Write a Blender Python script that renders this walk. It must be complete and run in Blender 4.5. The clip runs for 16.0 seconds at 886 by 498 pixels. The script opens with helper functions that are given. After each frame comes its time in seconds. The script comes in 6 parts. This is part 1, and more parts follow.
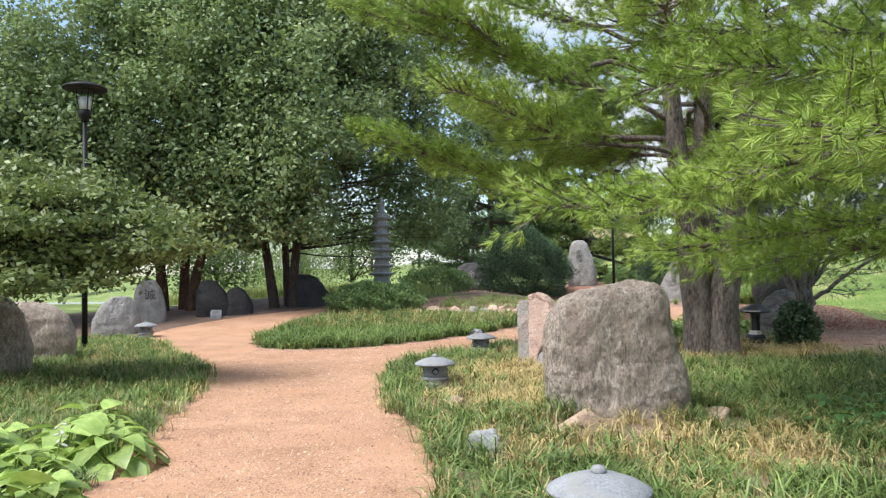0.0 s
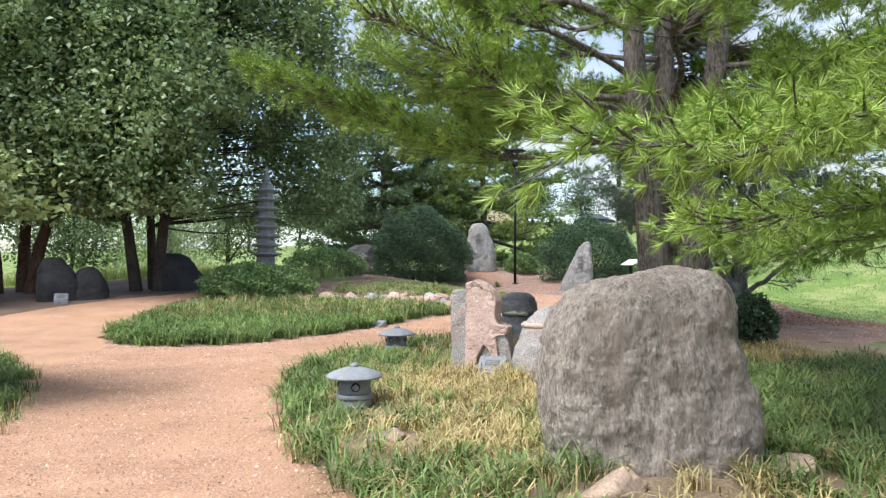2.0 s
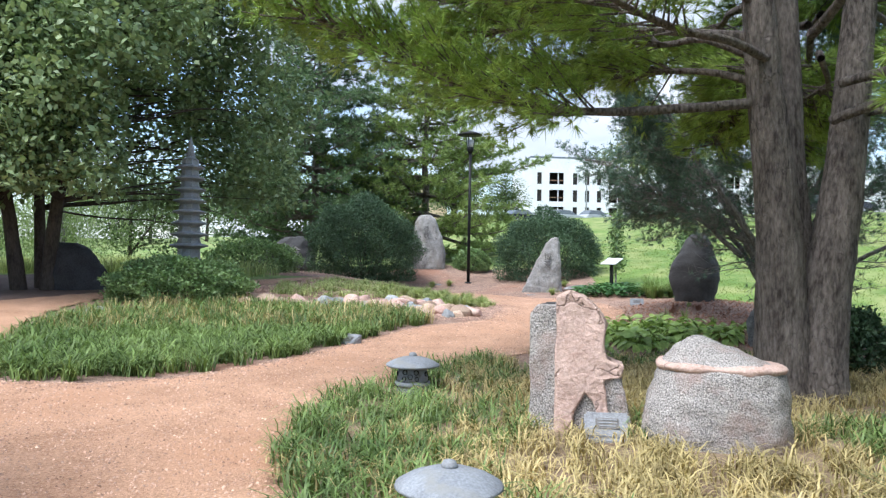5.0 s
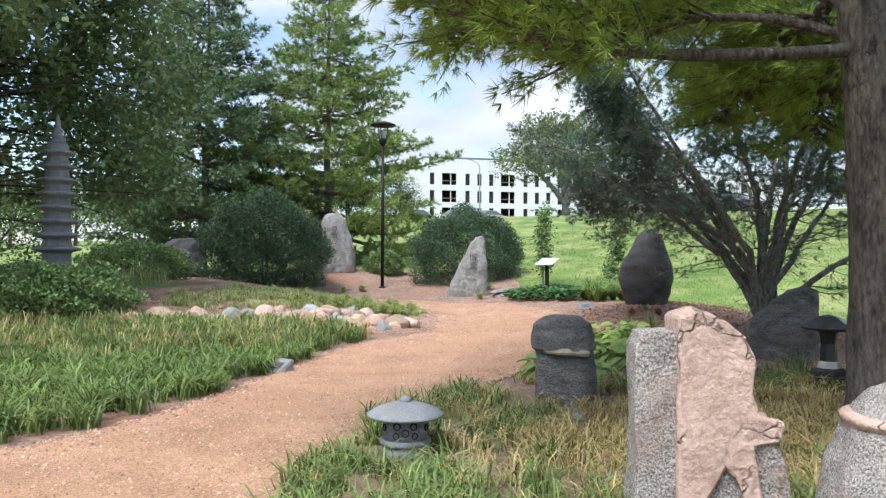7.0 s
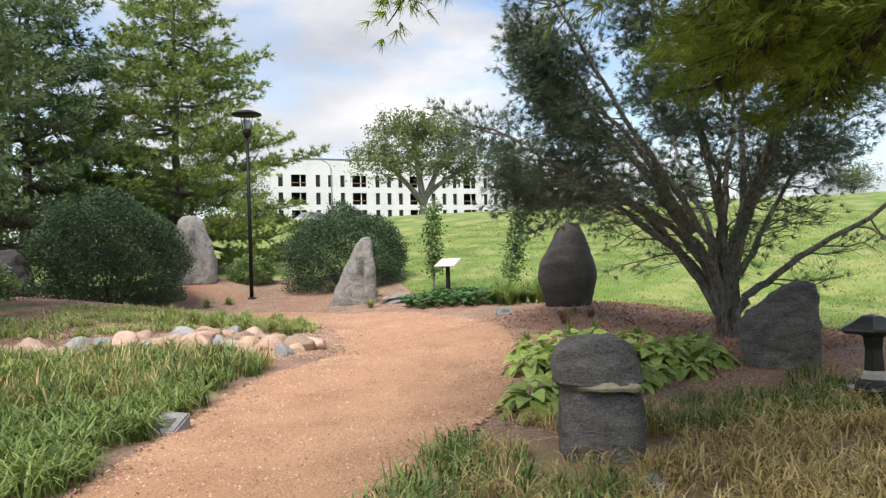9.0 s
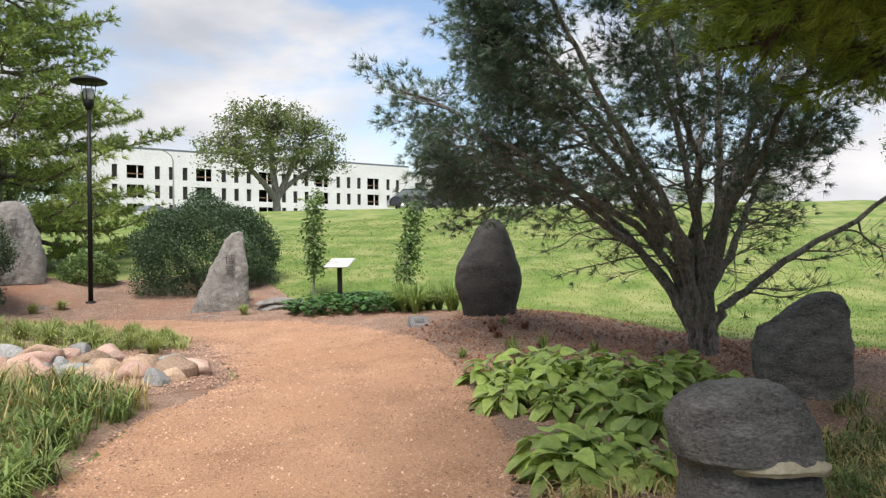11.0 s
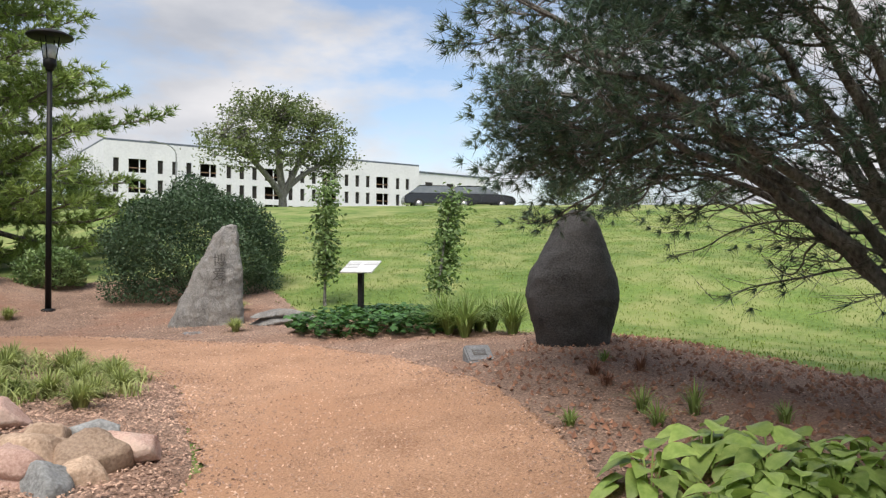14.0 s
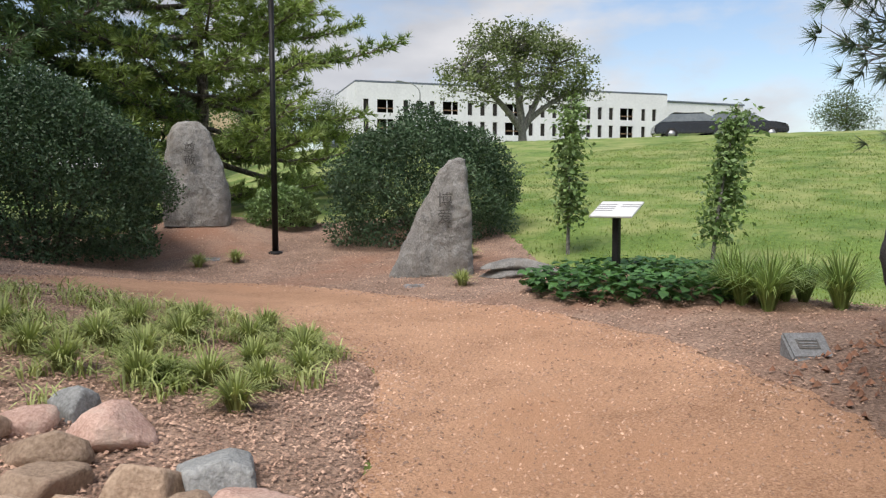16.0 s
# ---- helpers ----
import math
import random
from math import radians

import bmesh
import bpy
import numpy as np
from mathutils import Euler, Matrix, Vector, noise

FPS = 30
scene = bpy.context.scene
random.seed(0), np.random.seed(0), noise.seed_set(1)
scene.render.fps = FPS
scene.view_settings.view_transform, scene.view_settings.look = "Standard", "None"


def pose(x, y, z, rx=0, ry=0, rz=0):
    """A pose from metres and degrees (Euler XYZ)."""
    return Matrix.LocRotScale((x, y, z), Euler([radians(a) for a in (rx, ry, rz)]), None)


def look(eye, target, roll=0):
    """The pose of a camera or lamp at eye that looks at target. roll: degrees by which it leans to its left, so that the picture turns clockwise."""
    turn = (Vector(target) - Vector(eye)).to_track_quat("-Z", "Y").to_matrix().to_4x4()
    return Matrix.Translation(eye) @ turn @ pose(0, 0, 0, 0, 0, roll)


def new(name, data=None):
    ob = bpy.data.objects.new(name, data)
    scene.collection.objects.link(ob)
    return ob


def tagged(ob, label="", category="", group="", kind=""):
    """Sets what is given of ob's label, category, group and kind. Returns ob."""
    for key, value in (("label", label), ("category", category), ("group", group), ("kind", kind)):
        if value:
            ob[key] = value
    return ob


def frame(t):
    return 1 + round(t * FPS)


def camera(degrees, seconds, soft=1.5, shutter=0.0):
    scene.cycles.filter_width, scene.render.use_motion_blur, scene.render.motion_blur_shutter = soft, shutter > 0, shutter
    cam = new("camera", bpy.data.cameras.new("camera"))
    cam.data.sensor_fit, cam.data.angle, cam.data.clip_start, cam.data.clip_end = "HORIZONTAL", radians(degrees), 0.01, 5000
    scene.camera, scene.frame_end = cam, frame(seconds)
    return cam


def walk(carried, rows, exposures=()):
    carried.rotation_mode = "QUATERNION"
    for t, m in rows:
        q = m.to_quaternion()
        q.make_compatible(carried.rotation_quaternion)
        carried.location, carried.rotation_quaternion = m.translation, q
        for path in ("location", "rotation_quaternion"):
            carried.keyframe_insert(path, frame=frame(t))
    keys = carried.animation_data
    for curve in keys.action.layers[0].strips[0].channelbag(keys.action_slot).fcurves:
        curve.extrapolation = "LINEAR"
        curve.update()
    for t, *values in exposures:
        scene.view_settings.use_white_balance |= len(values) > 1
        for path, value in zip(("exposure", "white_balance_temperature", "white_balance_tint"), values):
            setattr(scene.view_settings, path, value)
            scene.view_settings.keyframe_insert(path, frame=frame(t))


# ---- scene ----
cam = camera(60.7, 16.0, soft=1.3)
METRES, EYE, TILT, LEAN, TURN = 21.4, 1.5, -2.95, 1.8, 0.0
ROWS = [
    (0.0, 0.0, 0.0, 0.0, -0.08, 5.08, -0.87),
    (0.5, -0.0048, 0.0322, 0.002, -3.71, 5.48, -0.05),
    (1.0, -0.0116, 0.0648, 0.0041, -6.52, 5.8, -0.28),
    (1.5, -0.0146, 0.0976, 0.0057, -8.01, 5.09, -0.91),
    (2.0, -0.0212, 0.1301, 0.0048, -9.25, 4.07, -1.47),
    (2.5, -0.0247, 0.1611, 0.0048, -10.28, 3.34, -1.68),
    (3.0, -0.0307, 0.1914, 0.0062, -11.24, 3.0, -2.05),
    (5.5, -0.0622, 0.3405, 0.0157, -17.98, 4.04, -1.31),
    (6.0, -0.0642, 0.3705, 0.0165, -20.04, 3.94, -0.73),
    (6.5, -0.0661, 0.4028, 0.018, -22.36, 4.03, -0.63),
    (7.0, -0.0654, 0.4353, 0.0194, -24.76, 4.21, -0.63),
    (7.5, -0.0633, 0.4689, 0.0222, -27.12, 4.52, -0.48),
    (8.0, -0.0635, 0.4989, 0.0244, -29.78, 4.63, 0.31),
    (8.5, -0.0605, 0.5308, 0.0258, -32.76, 4.49, 1.28),
    (9.0, -0.0592, 0.5604, 0.0276, -36.18, 4.22, 2.12),
    (9.5, -0.0514, 0.5891, 0.0288, -39.6, 3.94, 2.43),
    (10.0, -0.0451, 0.6203, 0.0304, -42.78, 3.91, 2.11),
    (12.5, 0.0184, 0.7571, 0.0424, -51.21, 3.85, 2.13),
    (13.0, 0.0403, 0.7793, 0.0431, -51.09, 3.85, 2.03),
    (13.5, 0.0596, 0.8037, 0.0454, -50.14, 3.87, 1.67),
    (14.0, 0.0803, 0.8279, 0.0479, -47.55, 4.06, 0.95),
    (14.5, 0.1005, 0.8531, 0.05, -43.12, 3.4, 0.5),
    (15.0, 0.1181, 0.8773, 0.0517, -38.32, 1.93, 0.21),
    (15.5, 0.1379, 0.9014, 0.0545, -33.17, 0.23, -0.22),
    (16.0, 0.1555, 0.9265, 0.0578, -29.58, -0.61, 0.02),
]
walk(cam, [(t, pose(0, 0, EYE, TILT, LEAN, TURN) @ pose(METRES * x, METRES * y, METRES * z, 90 + pitch, roll, yaw)) for t, x, y, z, yaw, pitch, roll in ROWS],
     exposures=[(0.0, 0.84, 6300, 10), (3.0, 0.9, 5900, 10), (6.0, 0.84, 5800, 10), (7.5, 0.74, 6250, 10), (9.5, 0.6, 6900, 12), (13.0, 0.42, 6850, 12), (16.0, 0.24, 6700, 12)])

# ---- world and sun ----
SUN_ELEVATION, SUN_BEARING = 58.0, 240.0
world = bpy.data.worlds.new("sky")
scene.world = world
world.use_nodes = True
wn, wl = world.node_tree.nodes, world.node_tree.links
wn.clear()
w_out, w_back, w_sky = wn.new("ShaderNodeOutputWorld"), wn.new("ShaderNodeBackground"), wn.new("ShaderNodeTexSky")
w_sky.sky_type, w_sky.sun_disc = "NISHITA", False
w_sky.sun_elevation, w_sky.sun_rotation = radians(SUN_ELEVATION), radians(SUN_BEARING)
w_back.inputs["Strength"].default_value = 0.15
w_coord, w_map = wn.new("ShaderNodeTexCoord"), wn.new("ShaderNodeMapping")
w_map.inputs["Scale"].default_value = (1.0, 1.0, 2.5)
w_map.inputs["Location"].default_value = (0.35, 0.1, 0.25)
w_big, w_ramp, w_tone, w_tramp, w_mix = (wn.new("ShaderNodeTexNoise"), wn.new("ShaderNodeValToRGB"), wn.new("ShaderNodeTexNoise"),
                                         wn.new("ShaderNodeValToRGB"), wn.new("ShaderNodeMix"))
w_big.inputs["Scale"].default_value, w_big.inputs["Detail"].default_value, w_big.inputs["Roughness"].default_value = 2.6, 8, 0.55
w_tone.inputs["Scale"].default_value, w_tone.inputs["Detail"].default_value = 3.4, 6
w_ramp.color_ramp.elements[0].position, w_ramp.color_ramp.elements[1].position = 0.42, 0.56
w_tramp.color_ramp.elements[0].position, w_tramp.color_ramp.elements[1].position = 0.34, 0.66
w_tramp.color_ramp.elements[0].color = (2.6, 2.85, 3.3, 1)
w_tramp.color_ramp.elements[1].color = (4.7, 4.8, 5.0, 1)
w_mix.data_type = "RGBA"
wl.new(w_coord.outputs["Generated"], w_map.inputs["Vector"])
wl.new(w_map.outputs["Vector"], w_big.inputs["Vector"])
wl.new(w_map.outputs["Vector"], w_tone.inputs["Vector"])
wl.new(w_big.outputs["Fac"], w_ramp.inputs["Fac"])
wl.new(w_tone.outputs["Fac"], w_tramp.inputs["Fac"])
wl.new(w_ramp.outputs["Color"], w_mix.inputs["Factor"])
wl.new(w_sky.outputs["Color"], w_mix.inputs["A"])
wl.new(w_tramp.outputs["Color"], w_mix.inputs["B"])
wl.new(w_mix.outputs["Result"], w_back.inputs["Color"])
wl.new(w_back.outputs["Background"], w_out.inputs["Surface"])
sun = new("sun", bpy.data.lights.new("sun", "SUN"))
sun.data.energy, sun.data.angle, sun.data.color = 3.5, radians(36), (1.0, 0.955, 0.88)
_b, _e = radians(SUN_BEARING), radians(SUN_ELEVATION)
sun.matrix_world = look((math.sin(_b) * math.cos(_e) * 60, math.cos(_b) * math.cos(_e) * 60, math.sin(_e) * 60), (0, 0, 0))


# ---- materials ----
def material(name, dark, light, scale=4.0, grain=60.0, rough=0.85, bump=0.3, bump_scale=None, metal=0.0, stain=None, stain_scale=0.8,
             stain_edges=(0.5, 0.7), stretch=(1, 1, 1), deep=0.02, crack=0.0, crack_stretch=(1, 1, 1), island=0.0, through_light=0.0, coat=0.0, grain_mix=0.5, each=0.0, specular=0.4):
    """Two tones mixed at a coarse and a fine scale, with an optional third tone in blots, relief and variation from piece to piece."""
    m = bpy.data.materials.new(name)
    m.use_nodes = True
    n, l = m.node_tree.nodes, m.node_tree.links
    shader = n["Principled BSDF"]
    shader.inputs["Roughness"].default_value, shader.inputs["Metallic"].default_value = rough, metal
    shader.inputs["Specular IOR Level"].default_value = specular
    shader.inputs["Coat Weight"].default_value = coat
    coord, mapping = n.new("ShaderNodeTexCoord"), n.new("ShaderNodeMapping")
    mapping.inputs["Scale"].default_value = stretch
    l.new(coord.outputs["Object"], mapping.inputs["Vector"])

    def noise_tex(s, detail=5, rough_=0.6):
        t = n.new("ShaderNodeTexNoise")
        t.inputs["Scale"].default_value, t.inputs["Detail"].default_value, t.inputs["Roughness"].default_value = s, detail, rough_
        l.new(mapping.outputs["Vector"], t.inputs["Vector"])
        return t.outputs["Fac"]

    def mix(a, b, fac, blend="MIX"):
        x = n.new("ShaderNodeMix")
        x.data_type, x.blend_type = "RGBA", blend
        for key, v in (("A", a), ("B", b)):
            if isinstance(v, tuple):
                x.inputs[key].default_value = (*v, 1)
            else:
                l.new(v, x.inputs[key])
        if isinstance(fac, float):
            x.inputs["Factor"].default_value = fac
        else:
            l.new(fac, x.inputs["Factor"])
        return x.outputs["Result"]

    def spread(v, lo, hi):
        r = n.new("ShaderNodeMapRange")
        r.inputs["From Min"].default_value, r.inputs["From Max"].default_value = lo, hi
        l.new(v, r.inputs["Value"])
        return r.outputs["Result"]

    coarse, fine = noise_tex(scale), noise_tex(grain, 3)
    a = n.new("ShaderNodeMath")
    a.operation = "MULTIPLY_ADD"
    a.inputs[1].default_value = grain_mix
    b = n.new("ShaderNodeMath")
    b.operation = "MULTIPLY"
    b.inputs[1].default_value = 1 - grain_mix
    l.new(coarse, b.inputs[0])
    l.new(fine, a.inputs[0])
    l.new(b.outputs[0], a.inputs[2])
    col = mix(dark, light, spread(a.outputs[0], 0.36, 0.64))
    if stain:
        col = mix(col, stain, spread(noise_tex(stain_scale, 6), *stain_edges))
    split = None
    if crack:
        m2, dn, ad, vo = n.new("ShaderNodeMapping"), n.new("ShaderNodeTexNoise"), n.new("ShaderNodeVectorMath"), n.new("ShaderNodeTexVoronoi")
        m2.inputs["Scale"].default_value = crack_stretch
        dn.inputs["Scale"].default_value, dn.inputs["Detail"].default_value = 4.0, 4
        ad.operation = "MULTIPLY_ADD"
        ad.inputs[1].default_value = (0.35, 0.35, 0.35)
        l.new(coord.outputs["Object"], dn.inputs["Vector"])
        l.new(dn.outputs["Color"], ad.inputs[0])
        l.new(coord.outputs["Object"], ad.inputs[2])
        l.new(ad.outputs[0], m2.inputs["Vector"])
        vo.feature = "DISTANCE_TO_EDGE"
        vo.inputs["Scale"].default_value = crack
        l.new(m2.outputs["Vector"], vo.inputs["Vector"])
        thin = spread(vo.outputs["Distance"], 0.0, 0.022)
        part_of = spread(noise_tex(1.7, 2), 0.5, 0.42)
        mx = n.new("ShaderNodeMath")
        mx.operation = "MAXIMUM"
        l.new(thin, mx.inputs[0])
        l.new(part_of, mx.inputs[1])
        split = mx.outputs[0]
        col = mix(mix(tuple(c * 0.6 for c in dark), col, 0.45), col, split)
    if island or each:
        g = n.new("ShaderNodeNewGeometry" if island else "ShaderNodeObjectInfo")
        amount = island or each
        r = n.new("ShaderNodeMapRange")
        r.inputs["To Min"].default_value, r.inputs["To Max"].default_value = 1 - amount, 1 + amount
        l.new(g.outputs["Random Per Island" if island else "Random"], r.inputs["Value"])
        v = n.new("ShaderNodeHueSaturation")
        l.new(r.outputs["Result"], v.inputs["Value"])
        l.new(col, v.inputs["Color"])
        col = v.outputs["Color"]
    l.new(col, shader.inputs["Base Color"])
    if bump:
        bm_ = n.new("ShaderNodeBump")
        bm_.inputs["Strength"].default_value, bm_.inputs["Distance"].default_value = bump, deep
        l.new(noise_tex(bump_scale or grain, 6, 0.7), bm_.inputs["Height"])
        if split is not None:
            b2 = n.new("ShaderNodeBump")
            b2.inputs["Strength"].default_value, b2.inputs["Distance"].default_value = 0.8, deep
            l.new(split, b2.inputs["Height"])
            l.new(bm_.outputs["Normal"], b2.inputs["Normal"])
            bm_ = b2
        l.new(bm_.outputs["Normal"], shader.inputs["Normal"])
    if through_light:
        tr, ms = n.new("ShaderNodeBsdfTranslucent"), n.new("ShaderNodeMixShader")
        l.new(mix(col, (1.0, 1.0, 0.45), 0.5, "MULTIPLY"), tr.inputs["Color"])
        ms.inputs[0].default_value = through_light
        l.new(shader.outputs["BSDF"], ms.inputs[1])
        l.new(tr.outputs["BSDF"], ms.inputs[2])
        l.new(ms.outputs["Shader"], n["Material Output"].inputs["Surface"])
    return m


